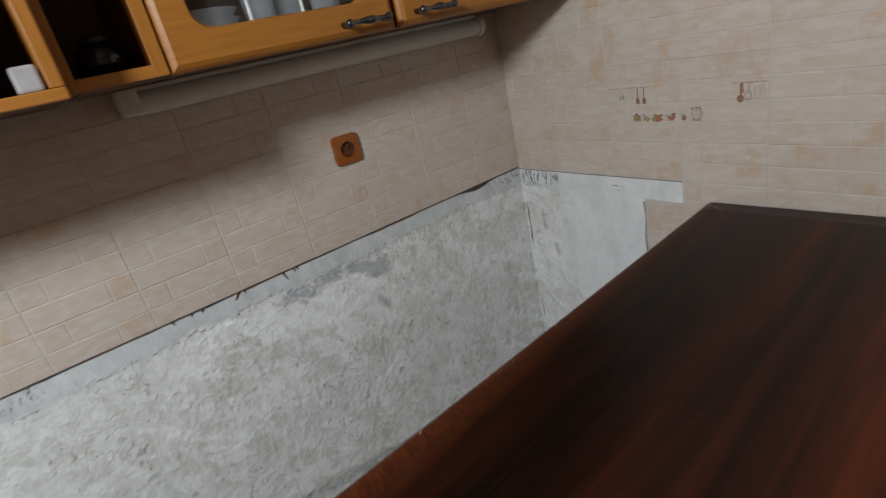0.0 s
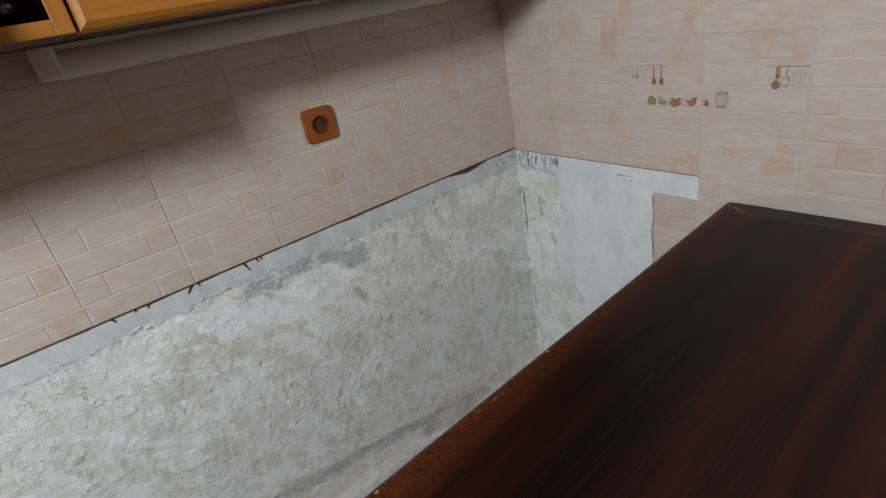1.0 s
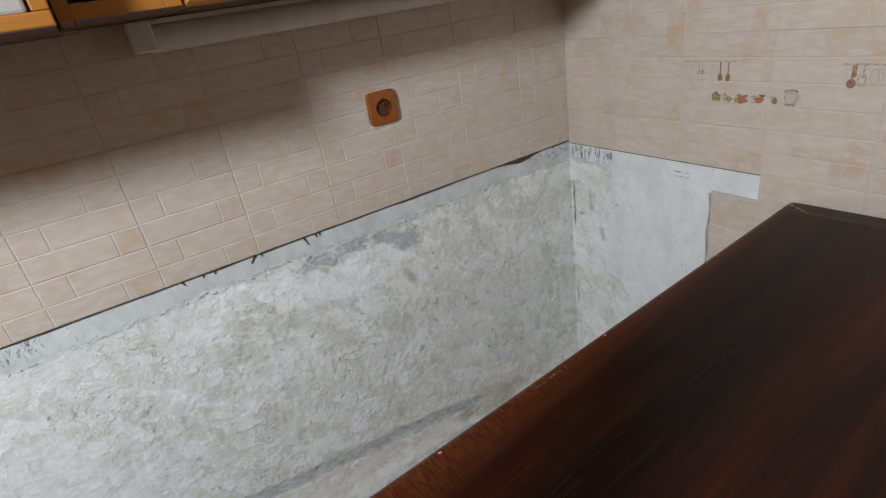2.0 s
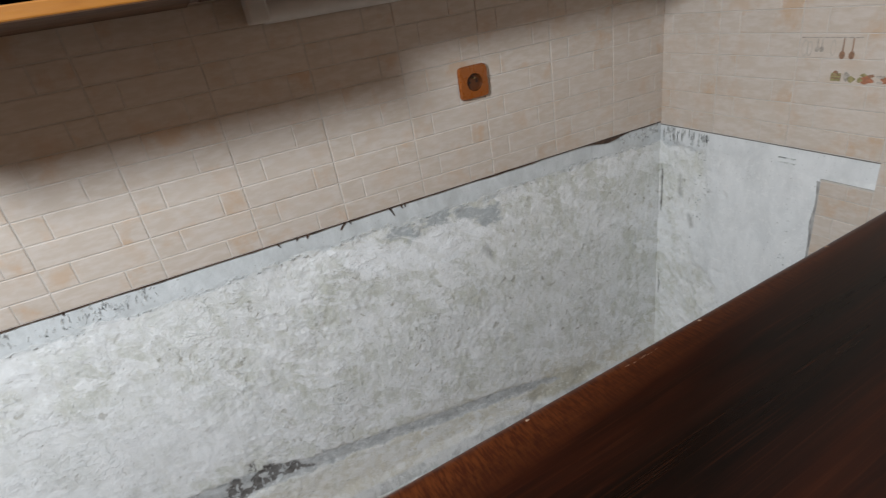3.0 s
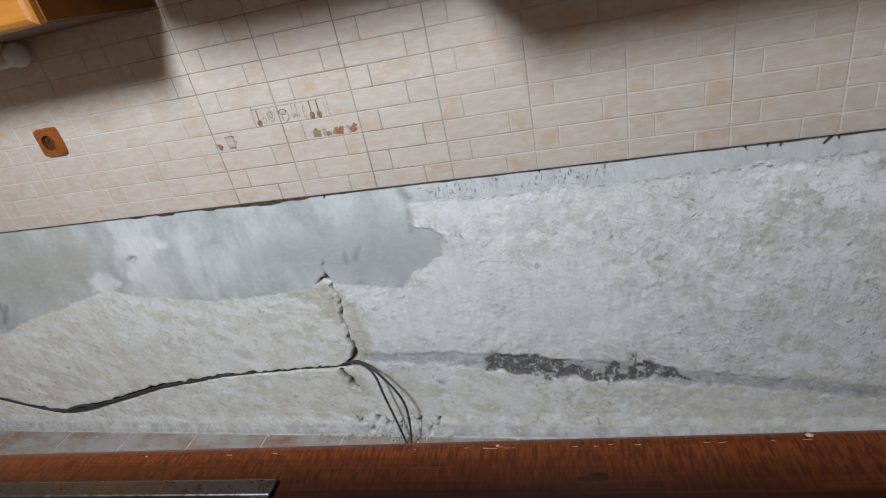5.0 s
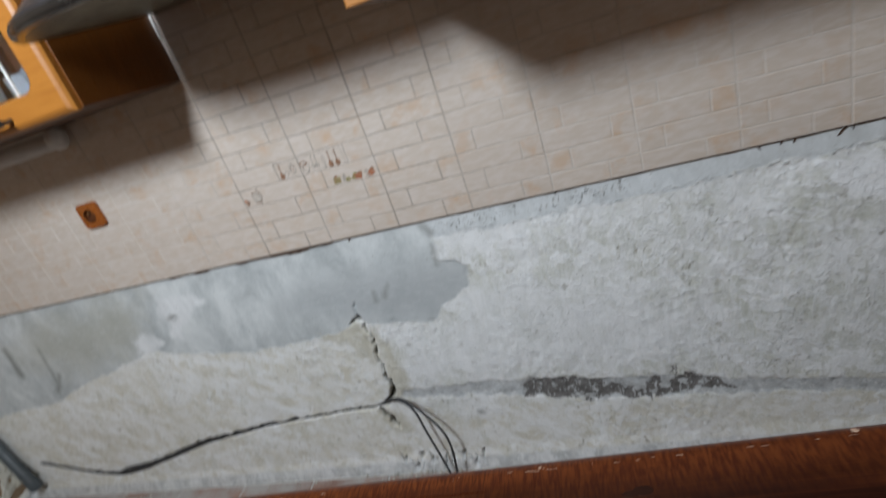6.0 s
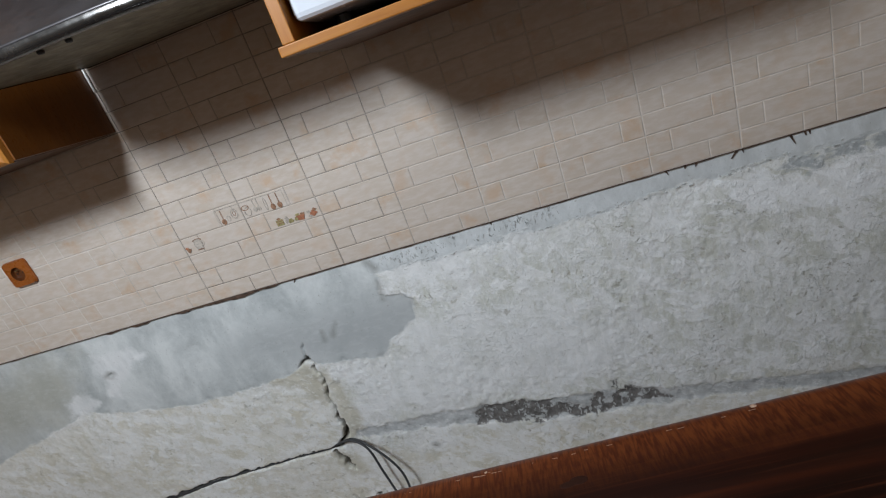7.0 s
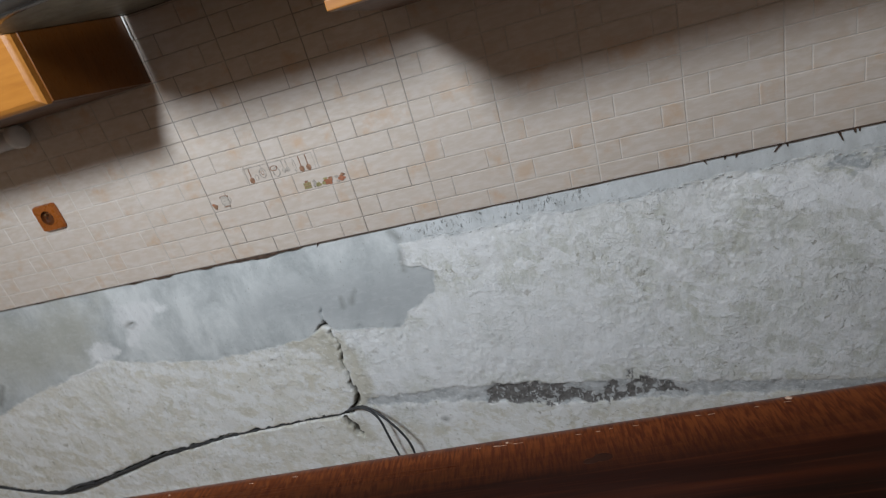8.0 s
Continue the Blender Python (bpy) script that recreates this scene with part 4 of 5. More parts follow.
def loft(rings, close=True):
    bm = bmesh.new()
    vs = [[bm.verts.new(p) for p in r] for r in rings]
    for a, b in zip(vs, vs[1:]):
        for k in range(len(a)):
            j = (k + 1) % len(a)
            bm.faces.new((a[k], a[j], b[j], b[k]))
    if close:
        bm.faces.new(vs[-1])
        bm.faces.new(vs[0])
    return bm


HL, HR = -1.392, -0.7885
canopy = [hood_ring(1.5125, HL, HR, 0.374, 0.10), hood_ring(1.5180, HL + 0.004, HR - 0.004, 0.370, 0.10), hood_ring(1.5600, HL + 0.048, HR - 0.048, 0.338, 0.078, lean=0.8), hood_ring(1.6200, HL + 0.112, HR - 0.112, 0.292, 0.050, lean=0.5), hood_ring(1.6950, HL + 0.190, HR - 0.190, 0.236, 0.016, lean=0.2), hood_ring(1.7350, HL + 0.228, HR - 0.228, 0.206, 0.0, lean=0.0)]
part("canopy", loft(canopy), STEEL, hood, "dull grey steel canopy", True)
part("chimney", box(HL + 0.231, HR - 0.231, -0.20, -0.004, 1.7350, 2.55, 0.002), STEEL, hood)
rim_levels = [hood_ring(1.4955, HL + 0.014, HR - 0.014, 0.362, 0.10), hood_ring(1.4960, HL + 0.006, HR - 0.006, 0.369, 0.10), hood_ring(1.4995, HL, HR, 0.375, 0.10), hood_ring(1.5070, HL, HR, 0.376, 0.10), hood_ring(1.5124, HL + 0.001, HR - 0.001, 0.3745, 0.10)]
part("rim", loft(rim_levels, False), STEEL_DARK, hood, "rolled shiny steel rim", True)
part("filter_plate", loft([hood_ring(1.4970, HL + 0.013, HR - 0.013, 0.363, 0.10), hood_ring(1.5040, HL + 0.013, HR - 0.013, 0.363, 0.10)]), FILTER, hood, "greasy beige underside filter")
for kx in (-1.120, -1.068):
    part("knob", lathe([(0.0055, 0.0), (0.0055, -0.003), (0.004, -0.005)], (kx, -0.448, 1.4905), "Z", 14), BLACK, hood)
part("wall_strip", box(-1.4035, -1.399, -0.010, -0.005, 1.472, 1.56, 0.001), GREY_PLASTIC, hood, "pale edge strip against the wall")

# ---- sockets ----


def socket(x, z):
    ob = thing("wall_socket", (x, -0.01, z), "glossy brown wall socket with a round recess", "socket", "brown sockets")
    plate = bmesh.new()
    cnt = 48
    turns = [2 * math.pi * k / cnt for k in range(cnt)]
    out = []
    for a in turns:
        q = 0.0385 / (abs(math.cos(a)) ** 9 + abs(math.sin(a)) ** 9) ** (1 / 9)
        out.append((x + q * math.cos(a), z + q * math.sin(a)))
    hole = [(x + 0.0205 * math.cos(a), z + 0.0205 * math.sin(a)) for a in turns]
    slope = [(x + (px - x) * 0.93, z + (pz - z) * 0.93) for px, pz in out]
    rings = []
    for pts, y in ((out, -0.0045), (out, -0.009), (slope, -0.0145), (hole, -0.0155)):
        rings.append([plate.verts.new((px, y, pz)) for px, pz in pts])
    for a, b in zip(rings, rings[1:]):
        for k in range(cnt):
            j = (k + 1) % cnt
            plate.faces.new((a[k], a[j], b[j], b[k]))
    part("plate", plate, SOCKET, ob)
    cup = bmesh.new()
    lathe([(0.0204, 0.0), (0.0190, -0.009)], (x, -0.0155, z), "Y", 28, cup)
    bmesh.ops.delete(cup, geom=[f for f in cup.faces if len(f.verts) > 4 and f.calc_center_median().y < -0.015], context="FACES")
    part("recess", cup, SOCKET_DARK, ob, "dark round recess")
    holes = bmesh.new()
    for dx in (-0.0095, 0.0095):
        lathe([(0.0026, 0.0), (0.0026, 0.0008)], (x + dx, -0.0066, z), "Y", 12, holes)
    part("pin_holes", holes, BLACK, ob)
    part("earth_pin", lathe([(0.0024, 0.0), (0.0024, 0.010), (0.001, 0.012)], (x, -0.0066, z + 0.010), "Y", 12), BRASS, ob)


socket(0.371, 1.118)
socket(-1.894, 1.120)

# ---- cables, pipe ----
cables = thing("cable_bundle", (-1.15, -0.03, 0.0), "grey electric cables hanging out of the chased wall", "cable")
start = [(-1.36, 0.014, 0.287), (-1.31, 0.012, 0.292), (-1.26, 0.004, 0.305)]
tube("cable", start + [(-1.215, -0.018, 0.332), (-1.175, -0.032, 0.322), (-1.150, -0.040, 0.290), (-1.147, -0.042, 0.225), (-1.134, -0.042, 0.136), (-1.119, -0.045, 0.02), (-1.116, -0.050, 0.004)], 0.0036, CABLE, cables)
tube("cable", start + [(-1.205, -0.012, 0.335), (-1.150, -0.045, 0.322), (-1.108, -0.055, 0.275), (-1.078, -0.058, 0.215), (-1.073, -0.058, 0.145), (-1.092, -0.055, 0.036), (-1.10, -0.055, 0.004)], 0.0036, CABLE, cables)
cable_low = thing("wall_cable", (-2.3, 0.0, 0.2), "black cable lying in the chased groove", "cable")
tube("cable", [(-1.27, 0.014, 0.291), (-1.52, 0.013, 0.277), (-1.73, 0.010, 0.262), (-1.83, 0.008, 0.243), (-2.02, 0.006, 0.216), (-2.14, 0.005, 0.181), (-2.32, 0.002, 0.133), (-2.45, 0.0, 0.102), (-2.56, 0.002, 0.090), (-2.70, 0.006, 0.120), (-2.92, 0.006, 0.19)], 0.0045, CABLE, cable_low)
tube("cable", [(-1.80, 0.014, 0.252), (-1.90, 0.006, 0.240), (-2.02, 0.002, 0.223), (-2.14, 0.0, 0.190), (-2.32, -0.003, 0.142), (-2.45, -0.004, 0.112), (-2.56, 0.0, 0.098), (-2.70, 0.010, 0.118)], 0.004, CABLE, cable_low)
loop_c = thing("cable_end", (-2.5, 0.0, 0.12), "short loose cable end on the plaster", "cable")
tube("cable", [(-2.36, -0.004, 0.135), (-2.42, -0.012, 0.150), (-2.47, -0.012, 0.134), (-2.53, -0.004, 0.104)], 0.005, CABLE, loop_c)

pipe = thing("drain_pipe", (-2.96, -0.03, 0.1), "dark grey plastic drain pipe stub in the wall corner", "pipe")
pm = look((-2.985, -0.030, 0.085), (-3.050, -0.024, 0.62))
pb = bmesh.new()
lathe([(0.024, 0.0), (0.026, -0.004), (0.026, -0.05), (0.023, -0.055), (0.023, -0.56)], (0, 0, 0), "Z", 24, pb)
bmesh.ops.transform(pb, matrix=pm, verts=pb.verts)
part("pipe_body", pb, PIPE, pipe, "", True)
hose = thing("white_hose", (-3.0, -0.08, 0.0), "white plastic hose lying on the floor", "hose")
tube("hose", [(-3.07, -0.10, 0.012), (-3.0, -0.085, 0.012), (-2.96, -0.09, 0.012), (-2.91, -0.11, 0.012), (-2.88, -0.16, 0.012)], 0.010, MUNTIN, hose)

# ---- rubble along the wall foot and glue remains ----
rubble = bmesh.new()
for k in range(110):
    x = rng.choice((rng.gauss(-1.2, 0.12), rng.gauss(-1.16, 0.08), rng.uniform(-3.0, 0.9)))
    s = rng.uniform(0.002, 0.0065)
    x = min(max(x, LEFT + 0.03), RIGHT - 0.03)
    bmesh.ops.create_icosphere(rubble, subdivisions=1, radius=1, matrix=Matrix.Translation((x, -0.010 - abs(rng.gauss(0, 0.02)), s * 0.5)) @ Euler((rng.random() * 3, rng.random() * 3, rng.random() * 3)).to_matrix().to_4x4() @ Matrix.Diagonal((s, s * rng.uniform(0.5, 1), s * 0.6, 1)))
tagged(part("plaster_rubble", rubble, plain("plaster_crumbs", (0.50, 0.47, 0.40), 0.95, 0.0, 0.2, 60)), "small plaster crumbs along the foot of the wall", "rubble", kind="stuff")

foot_line = bmesh.new()
xs = np.arange(LEFT, RIGHT, 0.006)
lower = []
for x in xs:
    v = noise.fractal(Vector((x * 14, 0.3, 0)), 1.0, 2.0, 3)
    w = 0.0004 + 0.0026 * max(0, v)
    if 0.66 < x < 0.86:
        w += 0.011 * math.exp(-((x - 0.78) / 0.05) ** 2)
    if -1.95 < x < -1.2:
        w += max(0, 0.001 + 0.008 * v)
    lower.append(w)
front = [(foot_line.verts.new((x, -0.0022, TILE_FOOT + 0.0035)), foot_line.verts.new((x, -0.0022, TILE_FOOT - w))) for x, w in zip(xs, lower)]
back = [(foot_line.verts.new((x, 0.006, TILE_FOOT + 0.0035)), foot_line.verts.new((x, 0.006, TILE_FOOT - w))) for x, w in zip(xs, lower)]
for k in range(len(xs) - 1):
    foot_line.faces.new((front[k][0], front[k + 1][0], front[k + 1][1], front[k][1]))
    foot_line.faces.new((front[k][1], front[k + 1][1], back[k + 1][1], back[k][1]))
part("dirty_joint", foot_line, GLUE, wall_back, "dark dirty joint under the tiles")

drips = bmesh.new()


def smear(x, z, length, lean, w):
    n = 6
    a = [(x + lean * length * k / n, z - length * k / n) for k in range(n + 1)]
    up = [(px - w * (1 - 0.75 * k / n) * rng.uniform(0.7, 1.2), pz) for k, (px, pz) in enumerate(a)]
    dn = [(px + w * (1 - 0.75 * k / n) * rng.uniform(0.7, 1.2), pz) for k, (px, pz) in enumerate(a)]
    prism(up + dn[::-1], -0.0005, 0.006, drips)


for x, l, lean, w in ((0.002, 0.012, 0.3, 0.0016), (-0.010, 0.020, -1.1, 0.0030), (-0.10, 0.012, -0.4, 0.002), (-0.125, 0.010, -0.3, 0.0018), (-0.17, 0.014, 0.6, 0.0022), (0.105, 0.03, 0.5, 0.0022), (0.135, 0.014, 0.3, 0.002), (0.145, 0.012, 0.1, 0.0016), (-0.6, 0.01, 0.2, 0.0016), (-1.15, 0.012, -1, 0.0025), (-1.33, 0.009, -2, 0.003), (-1.5, 0.008, 2, 0.003)):
    smear(x, TILE_FOOT - 0.001, l * 0.75, lean * 0.8, w * 1.15)
part("glue_smear", drips, GLUE, wall_back, "brown glue smears")["kind"] = "stuff"

ridges = bmesh.new()
for k in range(220):
    x = rng.choice((rng.uniform(-0.92, -0.44), rng.gauss(-0.82, 0.06), rng.gauss(-0.52, 0.05), rng.uniform(0.83, 0.98)))
    x = min(max(x, -0.94), 0.975)
    z = rng.uniform(0.832, 0.864)
    h = rng.uniform(0.002, 0.011)
    lean, w = rng.uniform(-0.004, 0.006), rng.uniform(0.0012, 0.0045)
    prism([(x, z), (x + w, z - rng.uniform(0, 0.003)), (x + w * 0.8 + lean, z + h), (x + lean + w * 0.3, z + h * rng.uniform(0.6, 1))], 0.0006, 0.004, ridges)
for k in range(90):
    x = rng.uniform(-0.9, 0.95)
    z = 0.826 + 0.007 * math.sin(3.1 * x) - 0.012 * (x > 0.1) + rng.gauss(0, 0.005)
    w = rng.uniform(0.003, 0.014)
    prism([(x, z), (x + w * 0.6, z - 0.0008), (x + w, z + rng.uniform(0.0, 0.003)), (x + w * 0.4, z + 0.0014)], 0.0004, 0.004, ridges)
part("glue_ridges", ridges, GLUE_GREY, wall_back, "combed tile glue remains")["kind"] = "stuff"
ridges_r = bmesh.new()
for k in range(90):
    y, z = (rng.uniform(-0.17, -0.01), rng.uniform(0.835, 0.866)) if k < 60 else rng.choice(((rng.gauss(-0.145, 0.012), rng.uniform(0.5, 0.82)), (rng.gauss(-0.41, 0.006), rng.uniform(0.5, 0.74))))
    h, w = (rng.uniform(0.008, 0.026), 0.002) if k < 60 else (rng.uniform(0.001, 0.0035), rng.uniform(0.002, 0.006))
    box(RIGHT + 0.0012, RIGHT + 0.004, y, y + w, z - h, z, 0, ridges_r)
for dz in (0.0, 0.012):
    box(RIGHT + 0.0004, RIGHT + 0.004, -0.405, -0.365, 0.825 + dz, 0.8275 + dz, 0, ridges_r)
part("glue_ridges", ridges_r, GLUE_GREY, wall_right, "combed tile glue remains")["kind"] = "stuff"
# Joint line round the stripped patch; the gap's shadow is modelled as grey strips
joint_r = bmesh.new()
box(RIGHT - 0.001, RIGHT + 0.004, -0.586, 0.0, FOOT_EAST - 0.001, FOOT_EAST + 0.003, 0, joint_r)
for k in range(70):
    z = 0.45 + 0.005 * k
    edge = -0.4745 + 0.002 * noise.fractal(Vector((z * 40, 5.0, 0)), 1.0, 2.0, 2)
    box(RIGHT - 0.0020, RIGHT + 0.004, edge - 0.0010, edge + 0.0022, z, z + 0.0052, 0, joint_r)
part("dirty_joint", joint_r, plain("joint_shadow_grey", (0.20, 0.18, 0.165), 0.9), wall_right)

# ---- floor tiles ----
fm = box(-0.1468, 0.1468, -0.1468, 0.1468, -0.006, 0.0, 0.0015, seg=1)
fme = bpy.data.meshes.new("floor_tile")
fm.to_mesh(fme)
fm.free()
fme.materials.append(FLOOR_TILE)
for i in range(15):
    for j in range(11):
        cx, cy = -1.66 + 0.30 * (i - 4) - 0.148, -0.012 - 0.30 * j - 0.148
        x0, x1, y0 = max(cx - 0.148, LEFT + 0.004), min(cx + 0.148, RIGHT - 0.004), max(cy - 0.148, FRONT + 0.004)
        if x1 - x0 < 0.02 or cy + 0.148 - y0 < 0.02:
            continue
        if x1 - x0 < 0.295 or cy + 0.148 - y0 < 0.295:
            part("floor_tile", box(x0, x1, y0, cy + 0.148, -0.006, 0.0, 0.0015, seg=1), FLOOR_TILE, floor)
            continue
        hang("floor_tile", fme, floor).location = (cx, cy, 0.0)

# ---- brick-relief wall tiles ----
SPLIT = (0.75, 0.26, 0.66, 0.27)


def tile_mesh(name, u0, u1, rows, r0=0.0, r1=None):
    """A tile between u0 and u1 (of 0.2) with the given brick rows, upright in x and z, its face towards -y."""
    bm = bmesh.new()
    gap, groove, ch = 0.0009, 0.0008, 0.0014
    h = 0.05
    z_lo, z_hi = rows[0] * h + r0, (r1 or (rows[-1] + 1) * h) - gap
    box(u0 + gap, u1 - gap, -0.0026, 0.004, z_lo + gap, z_hi, 0, bm)
    for f in bm.faces:
        f.material_index = 1
    for r in rows:
        s = SPLIT[r % 4] * 0.2
        b0 = max(r * h, z_lo)
        for a, b in ((0.0, s), (s, 0.2)):
            a, b = max(a, u0), min(b, u1)
            if b - a < 0.012:
                continue
            x0, x1 = a + (gap if a == u0 else groove), b - (gap if b == u1 else groove)
            z0, z1 = b0 + groove, min((r + 1) * h, z_hi + gap) - groove
            lo = [bm.verts.new(p) for p in ((x0, -0.0025, z0), (x1, -0.0025, z0), (x1, -0.0025, z1), (x0, -0.0025, z1))]
            hi = [bm.verts.new(p) for p in ((x0 + ch, -0.0038, z0 + ch), (x1 - ch, -0.0038, z0 + ch), (x1 - ch, -0.0038, z1 - ch), (x0 + ch, -0.0038, z1 - ch))]
            bm.faces.new(hi)
            for k in range(4):
                j = (k + 1) % 4
                bm.faces.new((lo[k], lo[j], hi[j], hi[k]))
    bmesh.ops.recalc_face_normals(bm, faces=bm.faces)
    me = bpy.data.meshes.new(name)
    bm.to_mesh(me)
    bm.free()
    me.materials.append(TILE)
    me.materials.append(GROOVE)
    return me


FULL = tile_mesh("tile", 0.0, 0.2, (0, 1, 2, 3))
HALF = tile_mesh("tile", 0.0, 0.2, (2, 3), 0.006)
CORNER = tile_mesh("tile", 0.0, 0.184, (0, 1, 2, 3))
CORNER_HALF = tile_mesh("tile", 0.0, 0.184, (2, 3), 0.006)
RIGHT_CUT = tile_mesh("tile", 0.02, 0.2, (0, 1, 2, 3))
RIGHT_HALF = tile_mesh("tile", 0.0, 0.2, (2, 3), -0.002)
RIGHT_CUT_HALF = tile_mesh("tile", 0.02, 0.2, (2, 3), -0.002)
NARROW = tile_mesh("tile", 0.092, 0.2, (0, 1, 2, 3))
SLIVER = tile_mesh("tile", 0.092, 0.2, (0,), 0.0, 0.033)
TURN = pose(0, 0, 0, 0, 0, -90)
jig = random.Random(9)


def lay(me, at, parent):
    ob = hang("tile", me, parent)
    ob.matrix_basis = at @ pose(0, jig.uniform(-0.0004, 0.0004), 0, 0, jig.uniform(-0.15, 0.15), 0)
    return ob


for i in range(-15, 5):
    for j in range(-1, 6):
        me = FULL if j >= 0 else HALF
        if i == 4:
            me = CORNER if j >= 0 else CORNER_HALF
        lay(me, pose(0.2 * i, 0, ROW + 0.2 * j), wall_back)
for i in range(0, 9):
    for j in range(-5, 6):
        me = FULL
        if j == -1 and i < 3:
            me = RIGHT_HALF if i else RIGHT_CUT_HALF
        elif i == 0:
            me = RIGHT_CUT
        if j < -1 and i < 2:
            continue
        if j < -1 and i == 2:
            me = NARROW
        if j == -1 and i == 2:
            lay(SLIVER, Matrix.Translation((RIGHT, 0.02 - 0.2 * i, ROW + 0.2 * j)) @ TURN, wall_right)
        lay(me, Matrix.Translation((RIGHT, 0.02 - 0.2 * i, ROW + 0.2 * j)) @ TURN, wall_right)

# ---- printed kitchen motifs ----


def motif(parent, at, shapes):
    """Thin printed shapes: (kind, u, z, width, height, material) on the tile face."""
    for k, (kind, u, z, w, h, mat) in enumerate(shapes):
        bm = bmesh.new()
        y0, y1 = -0.0045 - 0.00003 * k, -0.0035
        if kind == "bar":
            prism([(u, z), (u + w, z), (u + w, z + h), (u, z + h)], y0, y1, bm)
        elif kind == "spoon":
            prism([(u - 0.0012, z), (u + 0.0012, z), (u + 0.0012, z - h * 0.65), (u - 0.0012, z - h * 0.65)], y0, y1, bm)
            pts = [(u + w * 0.5 * math.cos(a), z - h * 0.8 + h * 0.2 * math.sin(a)) for a in (k * math.pi / 6 for k in range(12))]
            prism(pts, y0 - 0.0002, y1, bm)
        elif kind == "jug":
            prism([(u - w * 0.40, z - h * 0.5), (u + w * 0.40, z - h * 0.5), (u + w * 0.5, z), (u + w * 0.42, z + h * 0.4), (u - w * 0.42, z + h * 0.4), (u - w * 0.5, z)], y0, y1, bm)
            for q6 in range(6):
                a, c = math.pi * (q6 / 6 - 0.5), math.pi * ((q6 + 1) / 6 - 0.5)
                prism([(u + w * 0.45 + w * 0.28 * s * math.cos(q), z + h * 0.25 * s * math.sin(q)) for q, s in ((a, 1), (c, 1), (c, 0.6), (a, 0.6))], y0, y1, bm)
        elif kind == "ring":
            for q14 in range(14):
                a, b = 2 * math.pi * q14 / 14, 2 * math.pi * (q14 + 1) / 14
                q = [(u + w * 0.5 * s * math.cos(t), z + h * 0.5 * s * math.sin(t)) for t, s in ((a, 1), (b, 1), (b, 0.78), (a, 0.78))]
                prism(q, y0, y1, bm)
        else:
            pts = [(u + w * 0.5 * math.cos(a) * (1 + 0.25 * math.sin(3 * a + u * 90)), z + h * 0.5 * math.sin(a) * (1 + 0.2 * math.cos(4 * a + u * 50))) for a in (k * math.pi / 8 for k in range(16))]
            prism(pts, y0, y1, bm)
        bmesh.ops.transform(bm, matrix=at, verts=bm.verts)
        part("printed_motif", bm, mat, parent)


S, R_, B_, F_ = "spoon", "ring", "bar", "fruit"


def pot(u, z, stripes):
    """A rounded mug drawn in outline, with a rim, a foot and perhaps stripes."""
    out = [("jug", u, z, 0.024, 0.030, PRINT_PALE), (R_, u, z + 0.011, 0.026, 0.008, PRINT_BROWN), (R_, u, z - 0.001, 0.025, 0.029, PRINT_GREY), (B_, u - 0.009, z - 0.0165, 0.018, 0.0022, PRINT_BROWN)]
    return out + [(B_, u - 0.011, z - 0.009 + 0.008 * k, 0.022, 0.0016, PRINT_GREY) for k in range(stripes)]


def greens(u, z):
    """A striped jar, a sprig, tomatoes with leaves and a pepper."""
    out = [(B_, u - 0.010, z - 0.008, 0.020, 0.016, PRINT_GREEN), (B_, u - 0.010, z - 0.003, 0.020, 0.0022, PRINT_BROWN), (B_, u - 0.010, z + 0.003, 0.020, 0.0018, PRINT_BROWN), (F_, u - 0.001, z + 0.010, 0.010, 0.006, PRINT_BROWN)]
    out += [(F_, u + 0.020, z + 0.002, 0.012, 0.018, PRINT_GREY), (F_, u + 0.030, z - 0.003, 0.014, 0.012, PRINT_GREEN)]
    out += [(F_, u + 0.058, z - 0.002, 0.026, 0.016, PRINT_RED), (F_, u + 0.052, z + 0.007, 0.012, 0.006, PRINT_GREEN), (F_, u + 0.066, z + 0.006, 0.012, 0.006, PRINT_BROWN), (F_, u + 0.046, z - 0.003, 0.010, 0.010, PRINT_GREEN)]
    out += [(F_, u + 0.094, z - 0.001, 0.020, 0.014, PRINT_RED), (F_, u + 0.084, z + 0.005, 0.014, 0.007, PRINT_GREY), (F_, u + 0.100, z + 0.008, 0.012, 0.007, PRINT_BROWN), (F_, u + 0.084, z - 0.006, 0.010, 0.006, PRINT_GREY)]
    return out


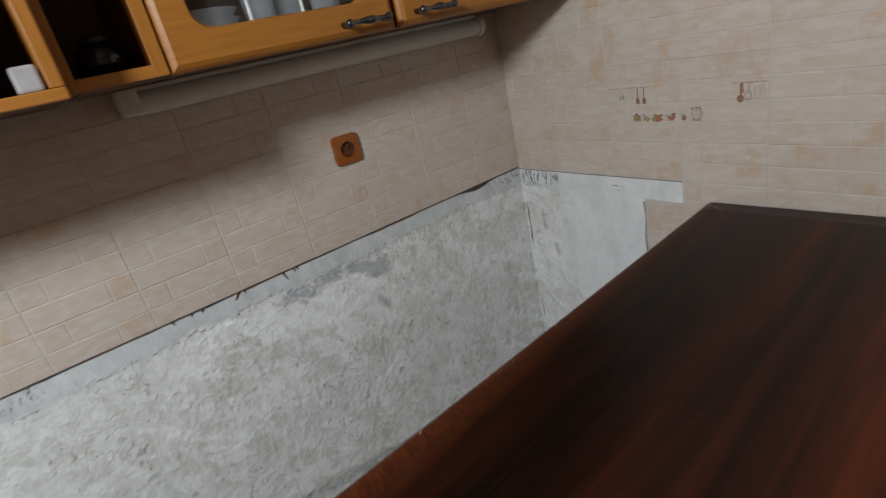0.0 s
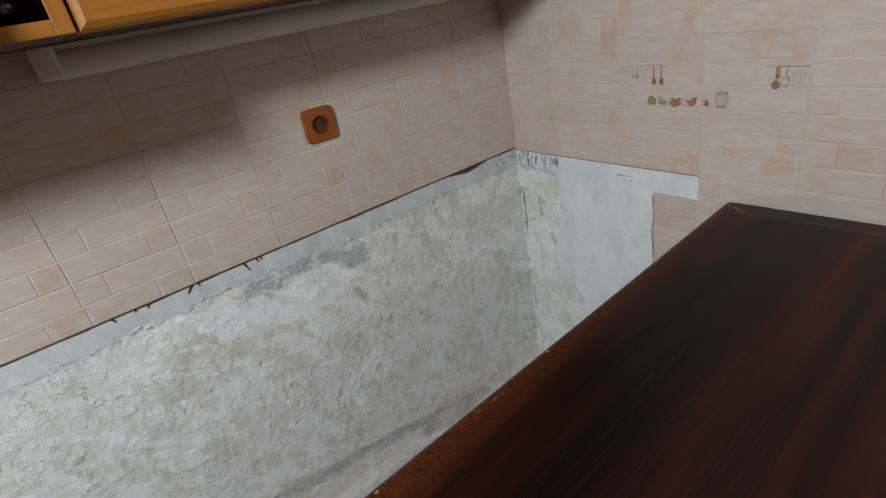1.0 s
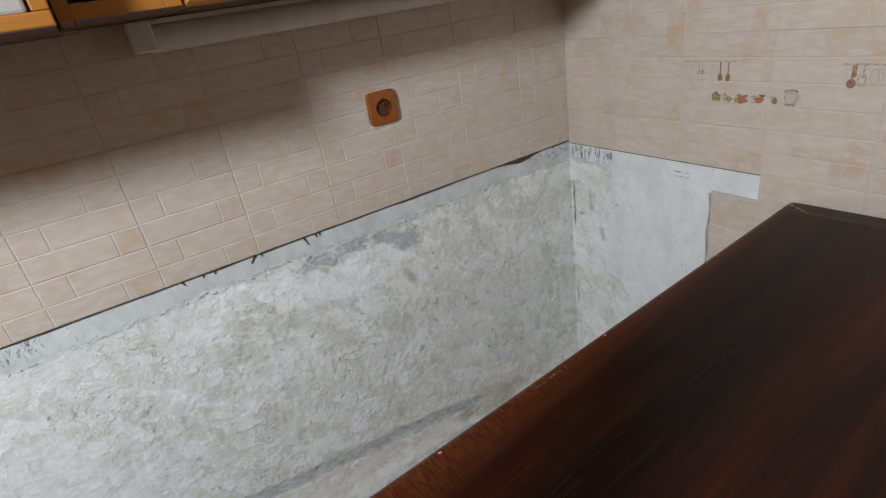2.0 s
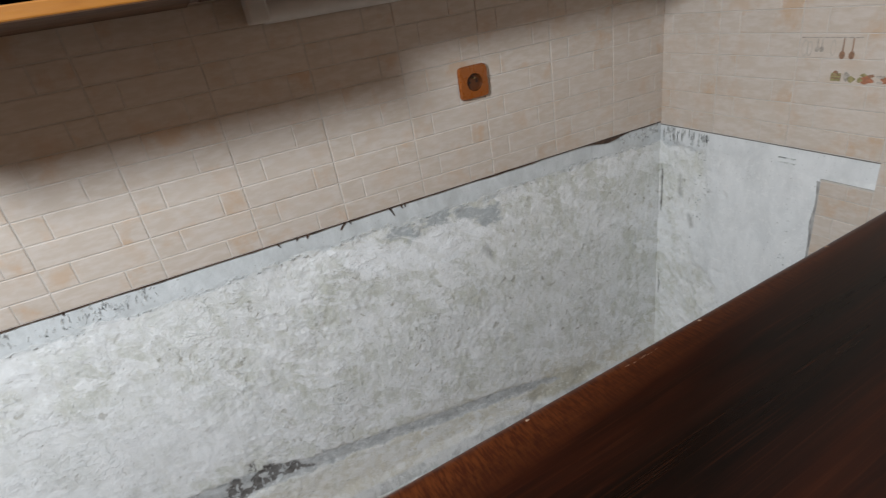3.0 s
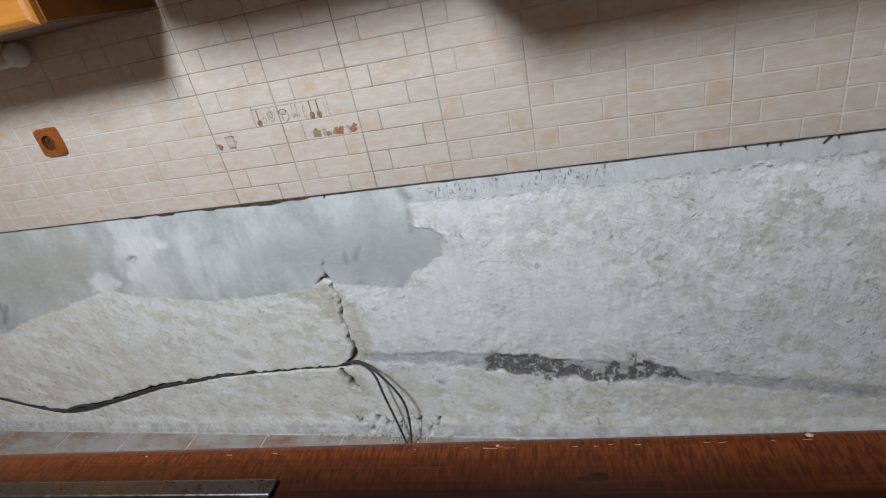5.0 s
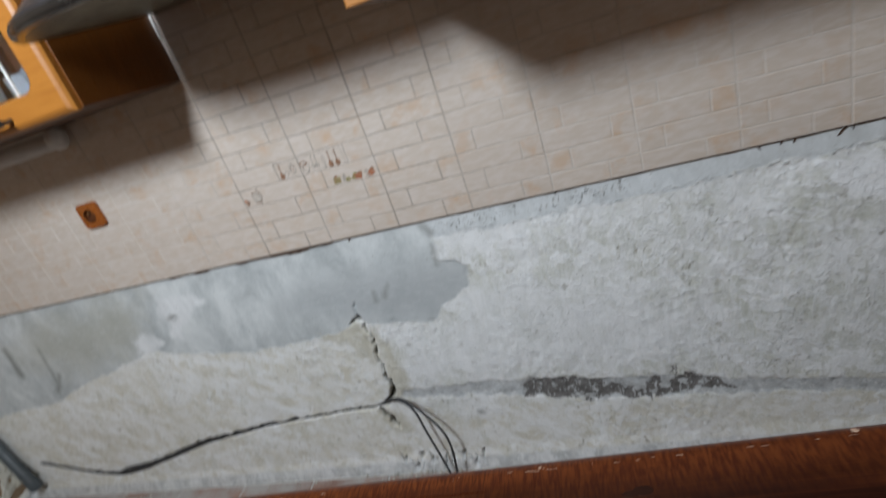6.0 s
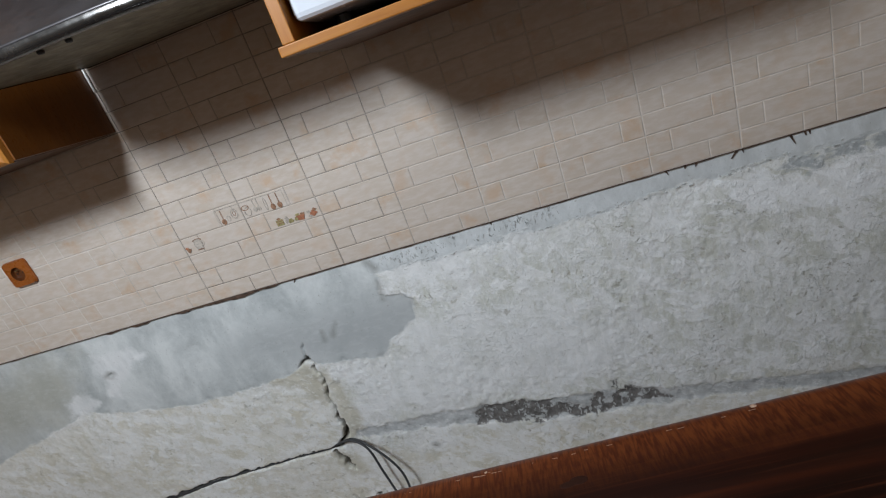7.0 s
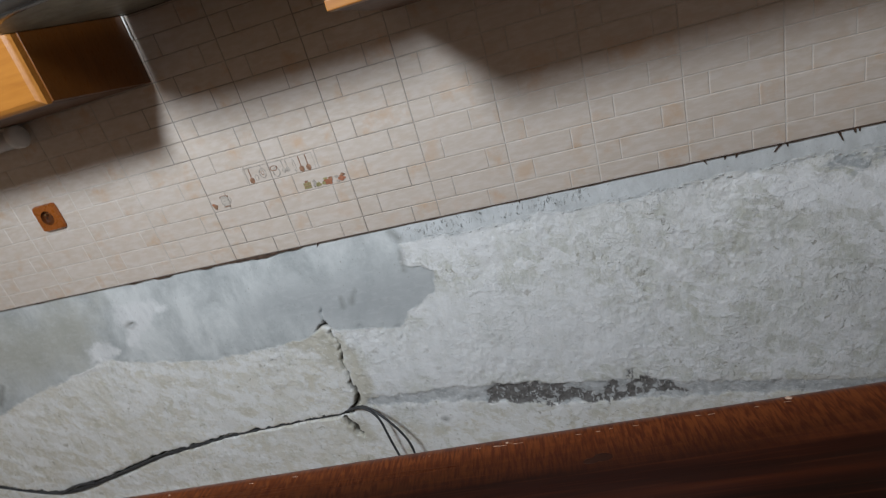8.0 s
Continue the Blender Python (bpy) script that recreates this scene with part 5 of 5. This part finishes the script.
motif(wall_right, Matrix.Translation((RIGHT, 0, 0)) @ TURN, [
    (B_, 0.385, 1.111, 0.120, 0.0024, PRINT_GREY), (S, 0.471, 1.111, 0.011, 0.041, PRINT_BROWN), (S, 0.489, 1.111, 0.011, 0.041, PRINT_BROWN),
    (R_, 0.394, 1.091, 0.014, 0.036, PRINT_PALE), (R_, 0.404, 1.090, 0.012, 0.032, PRINT_PALE), (S, 0.420, 1.111, 0.009, 0.028, PRINT_GREY), (S, 0.429, 1.111, 0.009, 0.028, PRINT_GREY), (R_, 0.452, 1.092, 0.010, 0.034, PRINT_PALE),
    *greens(0.466, 1.034), (F_, 0.592, 1.034, 0.011, 0.014, PRINT_BROWN), (F_, 0.588, 1.041, 0.012, 0.005, PRINT_GREY), *pot(0.623, 1.043, 0),
    (B_, 0.705, 1.107, 0.072, 0.0024, PRINT_GREY), (S, 0.723, 1.107, 0.015, 0.042, PRINT_BROWN), (S, 0.727, 1.107, 0.006, 0.022, PRINT_RED), (R_, 0.739, 1.080, 0.014, 0.022, PRINT_GREY), (S, 0.740, 1.107, 0.004, 0.024, PRINT_GREY), (R_, 0.757, 1.088, 0.014, 0.028, PRINT_PALE), (R_, 0.766, 1.090, 0.010, 0.024, PRINT_PALE)])
motif(wall_back, Matrix.Identity(4), [
    (B_, -1.272, 1.113, 0.196, 0.0022, PRINT_GREY), (B_, -1.2735, 1.070, 0.0016, 0.043, PRINT_PALE), (B_, -1.077, 1.070, 0.0016, 0.043, PRINT_PALE),
    (S, -1.256, 1.112, 0.014, 0.040, PRINT_BROWN), (R_, -1.241, 1.085, 0.011, 0.016, PRINT_GREY), (R_, -1.221, 1.093, 0.020, 0.028, PRINT_GREY), (R_, -1.221, 1.094, 0.009, 0.013, PRINT_BROWN), (S, -1.221, 1.112, 0.005, 0.014, PRINT_GREY),
    (R_, -1.183, 1.087, 0.020, 0.026, PRINT_GREY), (R_, -1.187, 1.098, 0.022, 0.014, PRINT_BROWN), (S, -1.161, 1.112, 0.011, 0.032, PRINT_GREY), (S, -1.150, 1.112, 0.011, 0.032, PRINT_GREY), (R_, -1.130, 1.092, 0.007, 0.036, PRINT_GREY), (S, -1.113, 1.113, 0.013, 0.042, PRINT_BROWN), (S, -1.094, 1.112, 0.013, 0.041, PRINT_BROWN),
    *greens(-1.115, 1.034), (F_, -1.389, 1.036, 0.012, 0.014, PRINT_BROWN), (F_, -1.393, 1.042, 0.008, 0.006, PRINT_RED), *pot(-1.355, 1.046, 3)])

smear_r = bmesh.new()
edge_pts = [(-0.462 + 0.006 * noise.noise(Vector((z * 18, 1.7, 0))), z) for z in np.arange(0.0, 0.806, 0.02)]
for (ya, za), (yb, zb) in zip(edge_pts, edge_pts[1:]):
    q = [smear_r.verts.new(p) for p in ((RIGHT + 0.0005, ya, za), (RIGHT + 0.0005, yb, zb), (RIGHT - 0.0018, -0.4735, zb), (RIGHT - 0.0018, -0.4735, za))]
    smear_r.faces.new(q)
for y in np.arange(-0.584, -0.47, 0.019):
    q = [smear_r.verts.new(p) for p in ((RIGHT + 0.0005, y, 0.807), (RIGHT + 0.0005, y + 0.019, 0.807), (RIGHT - 0.0018, y + 0.019, 0.8015), (RIGHT - 0.0018, y, 0.8015))]
    smear_r.faces.new(q)
part("cement_smear", smear_r, plain("grey_cement_smear", (0.36, 0.35, 0.34), 0.9, 0.0, 0.3, 40), wall_right, "grey cement edge beside the cut tiles")
